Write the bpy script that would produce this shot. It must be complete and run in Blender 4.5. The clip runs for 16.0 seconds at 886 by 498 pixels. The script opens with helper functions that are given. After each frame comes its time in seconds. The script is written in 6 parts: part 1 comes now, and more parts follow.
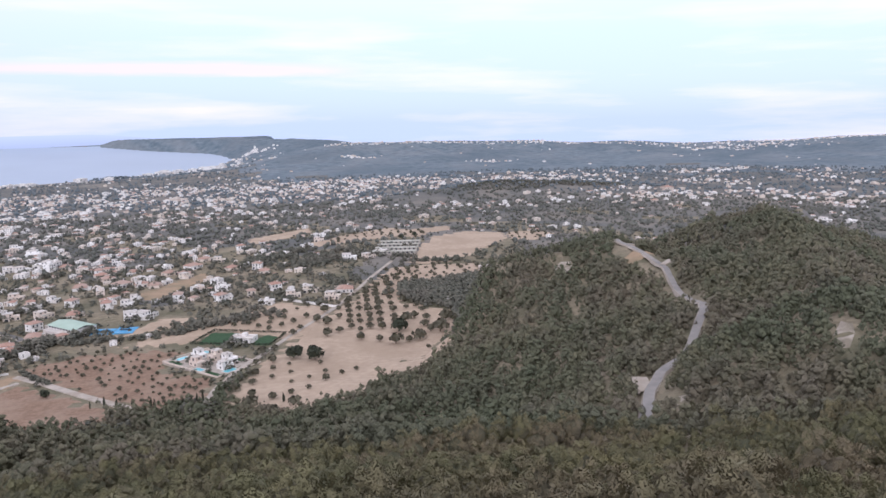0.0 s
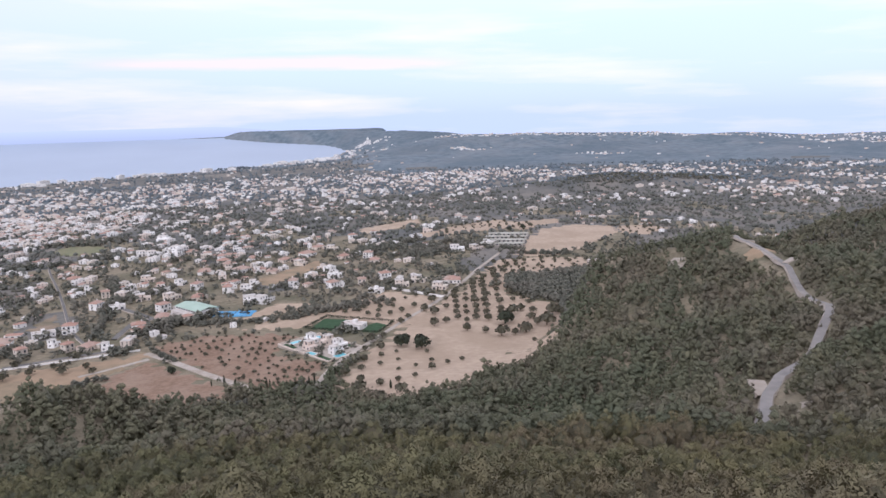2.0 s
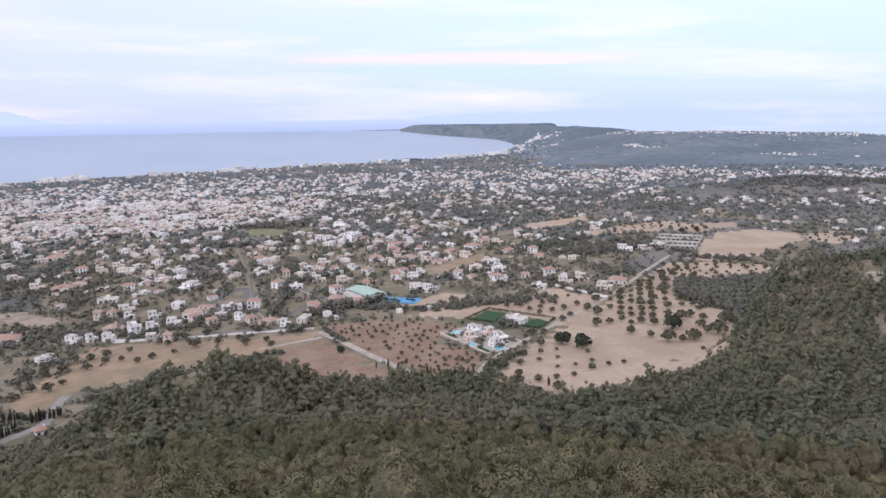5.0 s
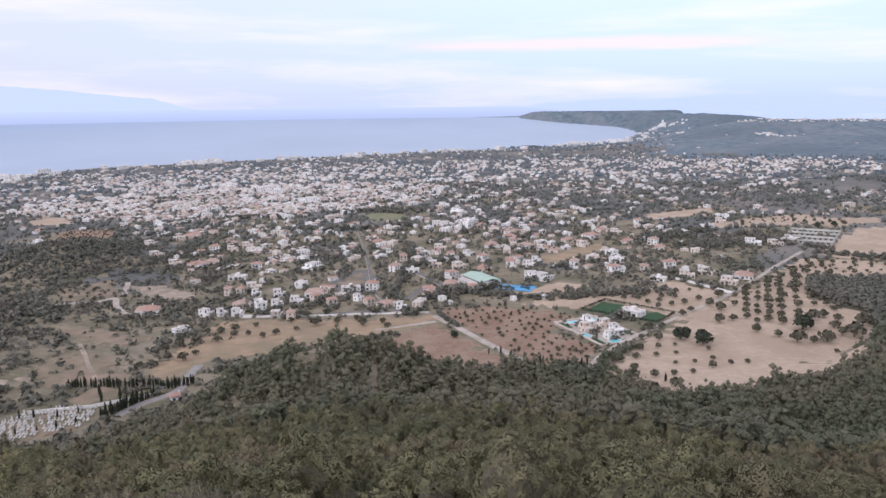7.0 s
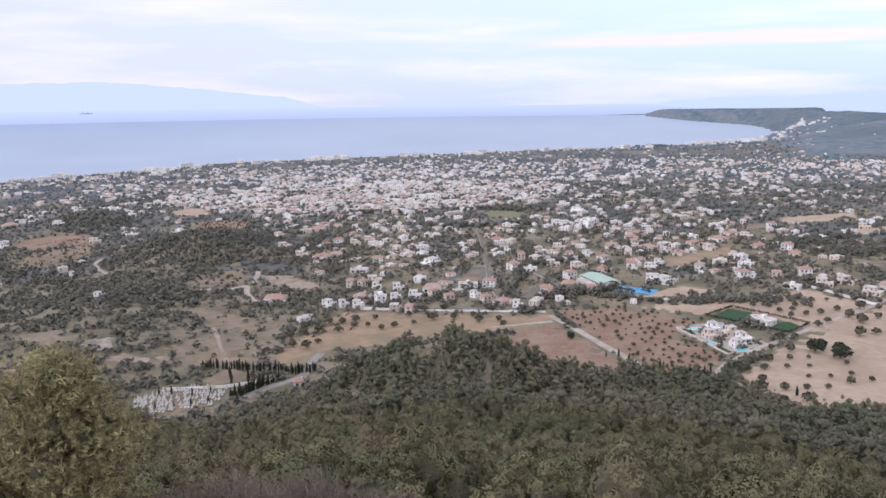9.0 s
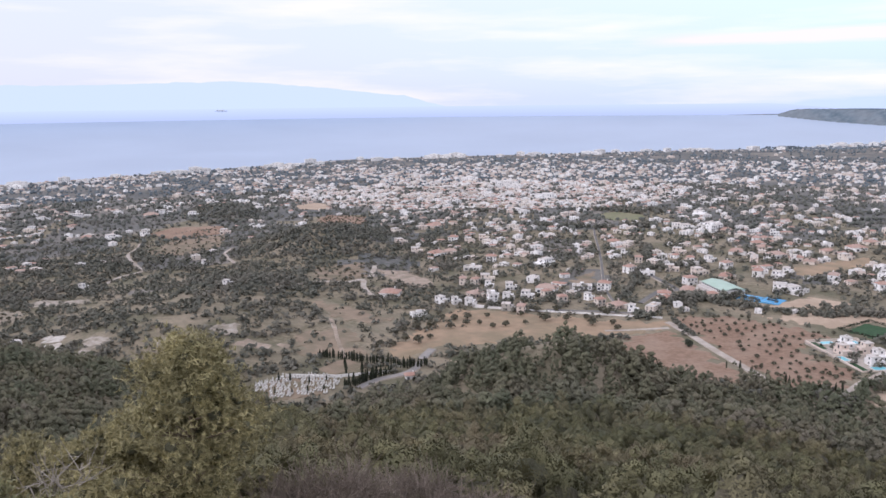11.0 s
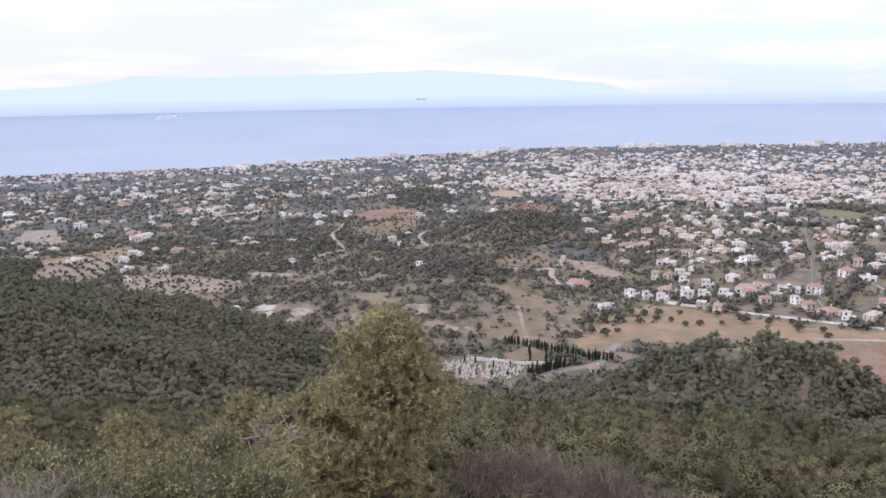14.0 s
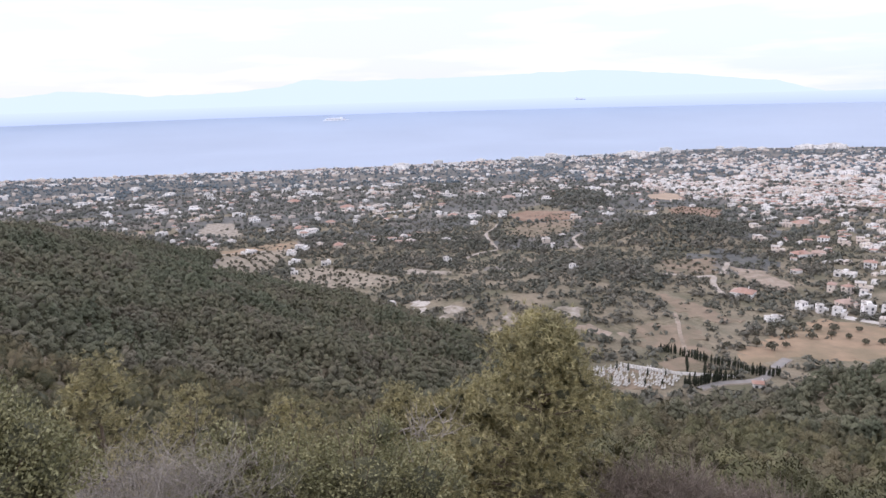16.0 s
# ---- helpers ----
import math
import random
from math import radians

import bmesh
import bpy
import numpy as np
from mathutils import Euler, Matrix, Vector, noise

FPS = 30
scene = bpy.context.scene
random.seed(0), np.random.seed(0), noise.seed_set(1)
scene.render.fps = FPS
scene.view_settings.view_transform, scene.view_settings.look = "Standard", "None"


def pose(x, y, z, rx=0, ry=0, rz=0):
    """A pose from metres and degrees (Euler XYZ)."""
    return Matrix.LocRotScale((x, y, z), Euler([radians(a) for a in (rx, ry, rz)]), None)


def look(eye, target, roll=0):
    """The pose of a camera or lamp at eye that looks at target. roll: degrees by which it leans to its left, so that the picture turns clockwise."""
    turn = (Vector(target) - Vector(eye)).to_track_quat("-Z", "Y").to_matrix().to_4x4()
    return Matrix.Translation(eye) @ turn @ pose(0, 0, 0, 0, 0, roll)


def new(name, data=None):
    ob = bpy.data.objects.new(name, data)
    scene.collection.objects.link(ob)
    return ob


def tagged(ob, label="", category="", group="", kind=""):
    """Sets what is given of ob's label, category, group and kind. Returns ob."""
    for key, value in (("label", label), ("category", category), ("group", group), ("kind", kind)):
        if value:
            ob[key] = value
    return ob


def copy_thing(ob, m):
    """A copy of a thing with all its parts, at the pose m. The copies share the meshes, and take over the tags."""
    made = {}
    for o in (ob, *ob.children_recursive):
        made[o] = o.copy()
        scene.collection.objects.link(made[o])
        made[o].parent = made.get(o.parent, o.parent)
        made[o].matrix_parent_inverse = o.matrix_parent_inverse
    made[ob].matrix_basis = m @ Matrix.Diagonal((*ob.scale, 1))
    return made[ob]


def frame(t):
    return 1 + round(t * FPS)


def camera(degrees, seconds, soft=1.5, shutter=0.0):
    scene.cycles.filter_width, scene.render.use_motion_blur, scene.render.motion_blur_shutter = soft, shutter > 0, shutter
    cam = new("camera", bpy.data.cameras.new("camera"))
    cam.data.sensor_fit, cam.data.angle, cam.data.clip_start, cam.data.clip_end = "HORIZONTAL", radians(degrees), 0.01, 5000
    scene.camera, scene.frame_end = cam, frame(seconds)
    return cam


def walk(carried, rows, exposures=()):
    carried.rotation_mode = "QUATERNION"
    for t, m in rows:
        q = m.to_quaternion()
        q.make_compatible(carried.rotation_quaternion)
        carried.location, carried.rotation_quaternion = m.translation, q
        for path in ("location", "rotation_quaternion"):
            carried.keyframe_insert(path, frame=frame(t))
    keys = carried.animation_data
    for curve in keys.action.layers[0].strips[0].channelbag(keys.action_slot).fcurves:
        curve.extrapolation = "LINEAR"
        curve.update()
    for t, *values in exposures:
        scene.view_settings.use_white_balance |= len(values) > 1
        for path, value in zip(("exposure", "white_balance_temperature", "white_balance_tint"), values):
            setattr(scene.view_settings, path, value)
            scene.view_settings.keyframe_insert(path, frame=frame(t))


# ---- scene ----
# A person at a hilltop viewpoint turns with the camera held out at arm's length.
cam = camera(61.1, 16.0)
EYE_Z, ARM = 215.0, 0.6
TURNS = [  # seconds, yaw to the left, pitch, roll
    (0.0, 0.19, -9.62, -1.12),
    (0.5, 2.39, -9.43, -1.38),
    (1.0, 4.38, -9.41, -1.51),
    (1.5, 6.51, -9.72, -1.74),
    (2.0, 8.52, -10.06, -1.37),
    (2.5, 10.49, -10.22, -1.04),
    (3.0, 12.46, -10.29, -0.68),
    (3.5, 14.60, -10.34, -0.25),
    (4.0, 16.72, -10.30, -0.28),
    (6.5, 28.10, -10.71, -0.78),
    (7.0, 30.21, -11.12, -0.62),
    (7.5, 32.39, -11.47, -0.42),
    (8.0, 34.70, -11.54, -0.65),
    (8.5, 37.08, -11.37, -0.98),
    (9.0, 39.37, -11.19, -0.74),
    (11.5, 50.80, -11.31, -0.77),
    (12.0, 53.58, -11.48, -0.88),
    (12.5, 56.00, -11.67, -0.83),
    (13.0, 58.20, -11.90, -0.63),
    (13.5, 60.47, -11.96, -0.90),
    (14.0, 62.87, -11.88, -0.92),
    (14.5, 65.69, -11.73, -1.02),
    (15.0, 68.86, -11.55, -1.17),
    (15.5, 72.01, -11.50, -1.63),
    (16.0, 74.75, -11.57, -1.63),
]


def held(yaw, pitch, roll):
    a, p = radians(yaw), radians(pitch)
    eye = Vector((-ARM * math.sin(a), ARM * math.cos(a), EYE_Z))
    way = Vector((-math.sin(a) * math.cos(p), math.cos(a) * math.cos(p), math.sin(p)))
    return look(eye, eye + way, roll)


walk(cam, [(t, held(*turn)) for t, *turn in TURNS], exposures=[(0.0, 0.10, 5980, 19), (7.0, 0.06, 5980, 19), (9.0, 0.11, 5980, 19), (11.5, 0.17, 6000, 19), (13.5, 0.27, 6050, 19), (16.0, 0.34, 6050, 19)])

# ---- light ----
world = bpy.data.worlds.new("evening_sky")
scene.world = world
world.use_nodes = True
wn, wl = world.node_tree.nodes, world.node_tree.links
wn.clear()
SUN_UP, SUN_AZ = 24.0, 200.0  # degrees above the horizon, and turned from +y clockwise


def wnode(kind, **values):
    n = wn.new(kind)
    for key, value in values.items():
        n.inputs[key].default_value = value
    return n


sky = wn.new("ShaderNodeTexSky")
sky.sky_type, sky.sun_disc = "NISHITA", False
sky.sun_elevation, sky.sun_rotation = radians(SUN_UP), radians(SUN_AZ)
sky_dim = wnode("ShaderNodeVectorMath")
sky_dim.operation = "SCALE"
sky_dim.inputs["Scale"].default_value = 0.10
wl.new(sky.outputs[0], sky_dim.inputs[0])
wcoord = wn.new("ShaderNodeTexCoord")
wsep = wn.new("ShaderNodeSeparateXYZ")
wl.new(wcoord.outputs["Generated"], wsep.inputs[0])
# thin overcast: paler and bluer low down, white overhead
veil = wn.new("ShaderNodeValToRGB")
wl.new(wsep.outputs["Z"], veil.inputs[0])
ramp = veil.color_ramp
ramp.elements[0].position, ramp.elements[0].color = 0.0, (0.60, 0.73, 1.0, 1)
ramp.elements[1].position, ramp.elements[1].color = 0.30, (1.04, 1.03, 1.02, 1)
for pos, col in ((0.05, (0.67, 0.81, 1.0, 1)), (0.11, (0.74, 0.89, 1.04, 1)), (0.18, (0.92, 0.98, 1.04, 1))):
    e = ramp.elements.new(pos)
    e.color = col
# long streaks of cloud
wstretch = wnode("ShaderNodeMapping", Scale=(1.6, 1.6, 14.0))
wl.new(wcoord.outputs["Generated"], wstretch.inputs["Vector"])
streak = wnode("ShaderNodeTexNoise", Scale=1.9, Detail=6.0, Roughness=0.55)
wl.new(wstretch.outputs[0], streak.inputs["Vector"])
streak_ramp = wn.new("ShaderNodeValToRGB")
streak_ramp.color_ramp.elements[0].position, streak_ramp.color_ramp.elements[1].position = 0.48, 0.80
wl.new(streak.outputs["Fac"], streak_ramp.inputs[0])
west = wn.new("ShaderNodeMapRange")
wl.new(wsep.outputs["X"], west.inputs["Value"])
west.inputs["From Min"].default_value, west.inputs["From Max"].default_value = -0.35, -0.98
west.inputs["To Max"].default_value = 0.72
pale = wn.new("ShaderNodeMix")
pale.data_type = "RGBA"
wl.new(west.outputs[0], pale.inputs["Factor"])
wl.new(veil.outputs[0], pale.inputs["A"])
pale.inputs["B"].default_value = (0.75, 0.735, 0.80, 1)
cloud_mix = wn.new("ShaderNodeMix")
cloud_mix.data_type = "RGBA"
wl.new(streak_ramp.outputs[0], cloud_mix.inputs["Factor"])
wl.new(pale.outputs["Result"], cloud_mix.inputs["A"])
cloud_mix.inputs["B"].default_value = (1.02, 0.95, 0.97, 1)
# one low rose-coloured streak in the north-west
rose_way = wn.new("ShaderNodeVectorMath")
rose_way.operation = "DOT_PRODUCT"
wl.new(wcoord.outputs["Generated"], rose_way.inputs[0])
rose_way.inputs[1].default_value = (-math.sin(radians(20)), math.cos(radians(20)), 0)
rose_span = wnode("ShaderNodeMapRange", **{"From Min": 0.966, "From Max": 0.990})
wl.new(rose_way.outputs["Value"], rose_span.inputs["Value"])
rose_wave = wnode("ShaderNodeMath")
rose_wave.operation = "MULTIPLY_ADD"
wl.new(streak.outputs["Fac"], rose_wave.inputs[0])
rose_wave.inputs[1].default_value = 0.035
wl.new(wsep.outputs["Z"], rose_wave.inputs[2])
rose_off = wnode("ShaderNodeMath")
rose_off.operation = "SUBTRACT"
wl.new(rose_wave.outputs[0], rose_off.inputs[0])
rose_off.inputs[1].default_value = 0.0865
rose_far = wnode("ShaderNodeMath")
rose_far.operation = "ABSOLUTE"
wl.new(rose_off.outputs[0], rose_far.inputs[0])
rose_band = wnode("ShaderNodeMapRange", **{"From Min": 0.011, "From Max": 0.001})
wl.new(rose_far.outputs[0], rose_band.inputs["Value"])
rose_both = wnode("ShaderNodeMath")
rose_both.operation = "MULTIPLY"
wl.new(rose_span.outputs[0], rose_both.inputs[0])
wl.new(rose_band.outputs[0], rose_both.inputs[1])
rose_mix = wn.new("ShaderNodeMix")
rose_mix.data_type = "RGBA"
wl.new(rose_both.outputs[0], rose_mix.inputs["Factor"])
wl.new(cloud_mix.outputs["Result"], rose_mix.inputs["A"])
rose_mix.inputs["B"].default_value = (1.02, 0.84, 0.88, 1)
sky_mix = wn.new("ShaderNodeMix")
sky_mix.data_type = "RGBA"
sky_mix.inputs["Factor"].default_value = 0.85
wl.new(sky_dim.outputs[0], sky_mix.inputs["A"])
wl.new(rose_mix.outputs["Result"], sky_mix.inputs["B"])
back = wnode("ShaderNodeBackground", Strength=1.1)
wl.new(sky_mix.outputs["Result"], back.inputs["Color"])
wout = wn.new("ShaderNodeOutputWorld")
wl.new(back.outputs[0], wout.inputs["Surface"])

sun = new("sun", bpy.data.lights.new("sun", "SUN"))
sun.data.energy, sun.data.angle, sun.data.color = 1.1, radians(14), (1.0, 0.95, 0.91)
a, u = radians(SUN_AZ), radians(SUN_UP)
sun.matrix_world = look((0, 0, 400), Vector((0, 0, 400)) - Vector((math.sin(a) * math.cos(u), math.cos(a) * math.cos(u), math.sin(u))))

# ---- shape of the land ----
rng = np.random.default_rng(7)
COAST = np.array([(-2700, -6000), (-2560, -1200), (-2500, -600), (-2400, 0), (-2340, 450), (-2350, 1200), (-2360, 1650), (-2130, 2080),
                  (-1700, 2820), (-1430, 3230), (-1270, 3750), (-1240, 4200), (-1330, 4800), (-1500, 5300), (-1850, 6050), (-2650, 6950),
                  (-3900, 8700), (-4500, 9900), (-3400, 10600), (-1000, 11500)], float)


def seg_dist(x, y, line):
    """Distance to a polyline, and how far along it (0 to number of legs) the nearest place is."""
    best, along = np.full(np.shape(x), 1e9), np.zeros(np.shape(x))
    for i in range(len(line) - 1):
        (ax, ay), (bx, by) = line[i][:2], line[i + 1][:2]
        dx, dy = bx - ax, by - ay
        s = np.clip(((x - ax) * dx + (y - ay) * dy) / (dx * dx + dy * dy), 0, 1)
        d = np.hypot(x - ax - s * dx, y - ay - s * dy)
        along = np.where(d < best, i + s, along)
        best = np.minimum(d, best)
    return best, along


def inland(x, y):
    """Metres from the shore, minus out at sea. The land lies on the right hand as the shore line runs north."""
    d, _ = seg_dist(x, y, COAST)
    shore_x = np.interp(y, COAST[:-2, 1], COAST[:-2, 0])
    return np.where(x > shore_x, d, -d)


def smooth(a, b, v):
    s = np.clip((v - a) / (b - a), 0, 1)
    return s * s * (3 - 2 * s)


def waves(x, y, size, seed):
    """Cheap rolling noise, about -1 to 1."""
    r = np.random.default_rng(seed)
    out = 0
    for _ in range(5):
        a, p, k = r.uniform(0, 6.28), r.uniform(0, 6.28), 6.28 / size * r.uniform(0.6, 1.5)
        out = out + np.sin((x * math.cos(a) + y * math.sin(a)) * k + p)
    return out / 2.6


def ridge(x, y, crest, slope, foot=9e9):
    d, along = seg_dist(x, y, crest)
    top = np.interp(along, np.arange(len(crest)), [c[2] for c in crest])
    return top - slope * d


def bump(x, y, cx, cy, height, rx, ry=None, turn=0.0):
    c, s = math.cos(radians(turn)), math.sin(radians(turn))
    u, v = (x - cx) * c + (y - cy) * s, -(x - cx) * s + (y - cy) * c
    return height * np.exp(-((u / rx) ** 2 + (v / (ry or rx)) ** 2))


def plain(x, y):
    s = inland(x, y)
    z = np.where(s > 0, 0.022 * np.minimum(s, 2200) + 0.6 * (1 - np.exp(-np.maximum(s, 0) / 20)), 0.03 * s)
    z = np.maximum(z, -80)
    d, az = np.hypot(x, y), np.degrees(np.arctan2(-x, y))
    rise = np.interp(az, (-60, -30, -25, -20, -14, -9, -1, 6, 13, 17), (60, 58, 38, 20, 28, 42, 68, 82, 92, 45))
    z = z + smooth(2450, 4300, d) * (1 - 0.8 * smooth(4800, 6500, d)) * smooth(60, 700, s) * (rise + 5 * waves(x, y, 700, 3) + smooth(2700, 3300, d) * smooth(4300, 3900, d) * 9 * waves(x, y, 330, 4))
    z = z + bump(x, y, 125, 1760, 26, 130, 90) + bump(x, y, -40, 1650, 14, 110) + bump(x, y, 300, 1850, 14, 150, 90)
    z = z + bump(x, y, -800, 520, 22, 130, 70, 150) + bump(x, y, -1180, 560, 16, 150, 60, 160)
    z = z + bump(x, y, -640, 330, 10, 90) + bump(x, y, -560, 215, 14, 70)
    z = z - smooth(4600, 7000, d) * smooth(13.0, 11.0, az) * 420
    cape = ridge(x, y, ((-700, 4900, 112), (-1150, 5900, 110), (-1800, 6700, 100), (-2800, 7700, 96), (-3900, 9000, 98), (-4250, 9600, 84)), 0.14)
    z = np.where(s > 0, np.maximum(z, np.minimum(cape, 0.35 * s)), z)
    return z + np.where(s > 0, smooth(0, 200, s) * 1.5 * waves(x, y, 300, 5), 0)


def hills(x, y):
    d = np.hypot(x, y)
    home = 213.2 - np.where(d < 50, 0.62 * np.maximum(d - 3, 0), np.where(d < 130, 29.1 + 0.444 * (d - 50), 64.6 + 0.361 * (d - 130)))
    left = ridge(x, y, ((0, -81, 197), (-371, -111, 143), (-650, -208, 127), (-800, -180, 95), (-1100, -296, 70)), 0.34)
    right = ridge(x, y, ((21, -20, 195), (120, 180, 145), (153, 300, 146), (211, 420, 135), (263, 612, 137), (332, 660, 114), (444, 700, 83)), 0.36)
    nose = ridge(x, y, ((164, 409, 128), (121, 539, 129), (30, 580, 98), (23, 582, 18)), 0.40)
    z = 5 * np.logaddexp(np.logaddexp(home / 5, left / 5), np.logaddexp(right / 5, nose / 5))
    z = z + bump(x, y, -212, 251, 34, 56, 44, 40) + bump(x, y, -288, 190, -16, 75)
    return z + smooth(60, 200, d) * (3.5 * waves(x, y, 120, 8) + 1.5 * waves(x, y, 45, 9))


def height(x, y):
    return 6 * np.logaddexp(plain(x, y) / 6, hills(x, y) / 6)


def wooded(x, y):
    """How far the hill stands above the plain, in metres: woods grow where it is positive."""
    return hills(x, y) - plain(x, y)


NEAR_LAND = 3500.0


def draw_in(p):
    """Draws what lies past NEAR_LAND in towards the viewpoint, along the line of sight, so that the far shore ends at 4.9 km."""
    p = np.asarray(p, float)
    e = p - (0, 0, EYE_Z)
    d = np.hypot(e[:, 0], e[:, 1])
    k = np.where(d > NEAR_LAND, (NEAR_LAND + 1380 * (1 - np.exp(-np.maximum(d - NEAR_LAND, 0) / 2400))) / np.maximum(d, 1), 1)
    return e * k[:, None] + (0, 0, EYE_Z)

# ---- materials ----
MATS = {}


def mat(name, c1, c2, size=4.0, rough=0.9, c3=None, size3=40.0, amount3=0.5, c4=None, size4=80.0, amount4=0.6, relief=0.0, relief_size=None, island=0.0, metal=0.0, spec=0.3, coat=0.0, per_object=0.0, low=0.35, high=0.65, gaps=0.0, gap_size=0.35):
    """A surface of two mixed colours (patches of about size metres), a third in larger patches, fine relief, and a spread of lightness
    from piece to piece (island, per_object)."""
    m = bpy.data.materials.new(name)
    m.use_nodes = True
    n, l = m.node_tree.nodes, m.node_tree.links
    b = n["Principled BSDF"]
    b.inputs["Roughness"].default_value, b.inputs["Metallic"].default_value = rough, metal
    b.inputs["Specular IOR Level"].default_value, b.inputs["Coat Weight"].default_value = spec, coat
    g = n.new("ShaderNodeNewGeometry")

    def noisy(scale, lo, hi, detail=5.0):
        t = n.new("ShaderNodeTexNoise")
        t.inputs["Scale"].default_value, t.inputs["Detail"].default_value = 1 / scale, detail
        l.new(g.outputs["Position"], t.inputs["Vector"])
        r = n.new("ShaderNodeMapRange")
        r.inputs["From Min"].default_value, r.inputs["From Max"].default_value = lo, hi
        l.new(t.outputs["Fac"], r.inputs["Value"])
        return r.outputs[0]

    def blend(fac, x, y):
        k = n.new("ShaderNodeMix")
        k.data_type = "RGBA"
        l.new(fac, k.inputs["Factor"])
        for side, v in (("A", x), ("B", y)):
            if isinstance(v, tuple):
                k.inputs[side].default_value = (*v, 1)
            else:
                l.new(v, k.inputs[side])
        return k.outputs["Result"]

    col = blend(noisy(size, low, high), c1, c2)
    for other, reach, amount in ((c3, size3, amount3), (c4, size4, amount4)):
        if other:
            half = n.new("ShaderNodeMath")
            half.operation = "MULTIPLY"
            half.inputs[1].default_value = amount
            l.new(noisy(reach, 0.45, 0.62, 6.0), half.inputs[0])
            col = blend(half.outputs[0], col, other)
    for amount, source in ((island, lambda: g.outputs["Random Per Island"]), (per_object, lambda: n.new("ShaderNodeObjectInfo").outputs["Random"])):
        if amount:
            r = n.new("ShaderNodeMapRange")
            r.inputs["To Min"].default_value, r.inputs["To Max"].default_value = 1 - amount, 1 + amount
            l.new(source(), r.inputs["Value"])
            v = n.new("ShaderNodeHueSaturation")
            l.new(r.outputs[0], v.inputs["Value"])
            l.new(col, v.inputs["Color"])
            col = v.outputs[0]
    l.new(col, b.inputs["Base Color"])
    if relief:
        t = n.new("ShaderNodeTexNoise")
        t.inputs["Scale"].default_value, t.inputs["Detail"].default_value = 1 / (relief_size or size), 6
        l.new(g.outputs["Position"], t.inputs["Vector"])
        k = n.new("ShaderNodeBump")
        k.inputs["Distance"].default_value = relief
        l.new(t.outputs["Fac"], k.inputs["Height"])
        l.new(k.outputs[0], b.inputs["Normal"])
    if gaps:
        # sprays of leaves with air between them
        t = n.new("ShaderNodeTexNoise")
        t.inputs["Scale"].default_value, t.inputs["Detail"].default_value = 1 / gap_size, 2.5
        l.new(g.outputs["Position"], t.inputs["Vector"])
        r = n.new("ShaderNodeMath")
        r.operation = "GREATER_THAN"
        r.inputs[1].default_value = gaps
        l.new(t.outputs["Fac"], r.inputs[0])
        k, clear = n.new("ShaderNodeMixShader"), n.new("ShaderNodeBsdfTransparent")
        l.new(r.outputs[0], k.inputs[0])
        l.new(clear.outputs[0], k.inputs[1])
        l.new(b.outputs[0], k.inputs[2])
        l.new(k.outputs[0], n["Material Output"].inputs["Surface"])
    MATS[name] = m
    return m


mat("scrub_ground", (0.15, 0.132, 0.088), (0.262, 0.222, 0.156), 4, c3=(0.12, 0.118, 0.076), size3=34, amount3=0.8, c4=(0.315, 0.265, 0.2), size4=42, amount4=0.5, relief=1.5, relief_size=3)
mat("tan_soil", (0.40, 0.31, 0.235), (0.475, 0.375, 0.285), 5, c3=(0.345, 0.265, 0.195), size3=34, amount3=0.7, relief=0.5, relief_size=1.5)
mat("red_soil", (0.21, 0.138, 0.096), (0.29, 0.195, 0.14), 3, c3=(0.33, 0.245, 0.185), size3=22, amount3=0.6, relief=0.6, relief_size=1.2)
mat("dry_grass", (0.36, 0.26, 0.175), (0.29, 0.215, 0.145), 8, c3=(0.20, 0.17, 0.11), size3=26, amount3=0.6, relief=0.4, relief_size=2)
mat("lawn", (0.028, 0.07, 0.032), (0.042, 0.088, 0.042), 4, relief=0.05, relief_size=0.3)
mat("asphalt", (0.22, 0.21, 0.205), (0.28, 0.265, 0.255), 5, c3=(0.34, 0.31, 0.28), size3=20, amount3=0.5)
mat("gravel", (0.38, 0.34, 0.30), (0.47, 0.42, 0.37), 4, c3=(0.30, 0.25, 0.20), size3=14, amount3=0.6, relief=0.1, relief_size=0.5)
mat("rock", (0.31, 0.27, 0.225), (0.43, 0.385, 0.335), 3, c3=(0.2, 0.175, 0.13), size3=7, amount3=0.75, relief=0.8, relief_size=1.5)
mat("pine_leaf", (0.109, 0.106, 0.054), (0.2, 0.178, 0.092), 4.5, c3=(0.172, 0.13, 0.095), size3=20, amount3=0.55, c4=(0.098, 0.109, 0.058), size4=60, amount4=0.5, island=0.16, rough=0.8, low=0.34, high=0.66, gaps=0.515, gap_size=0.14)
# heart of the pine crowns: a tone darker than the leaves paints inner shade
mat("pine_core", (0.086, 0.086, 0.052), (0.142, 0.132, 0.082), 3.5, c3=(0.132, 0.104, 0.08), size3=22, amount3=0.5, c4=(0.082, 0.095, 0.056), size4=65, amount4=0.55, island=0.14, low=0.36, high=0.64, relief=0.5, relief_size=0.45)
# both town tree tones are shifted towards blue-grey to paint in some haze
mat("town_leaf", (0.09, 0.096, 0.08), (0.165, 0.162, 0.128), 5.0, c3=(0.175, 0.158, 0.132), size3=40, amount3=0.5, island=0.2, rough=0.8, gaps=0.4, gap_size=0.4)
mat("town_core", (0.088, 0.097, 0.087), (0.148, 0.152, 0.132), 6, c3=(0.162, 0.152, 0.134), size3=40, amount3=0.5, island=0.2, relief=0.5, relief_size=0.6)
mat("olive_leaf", (0.075, 0.072, 0.05), (0.12, 0.11, 0.08), 3, island=0.25, rough=0.7, gaps=0.3, gap_size=0.6)
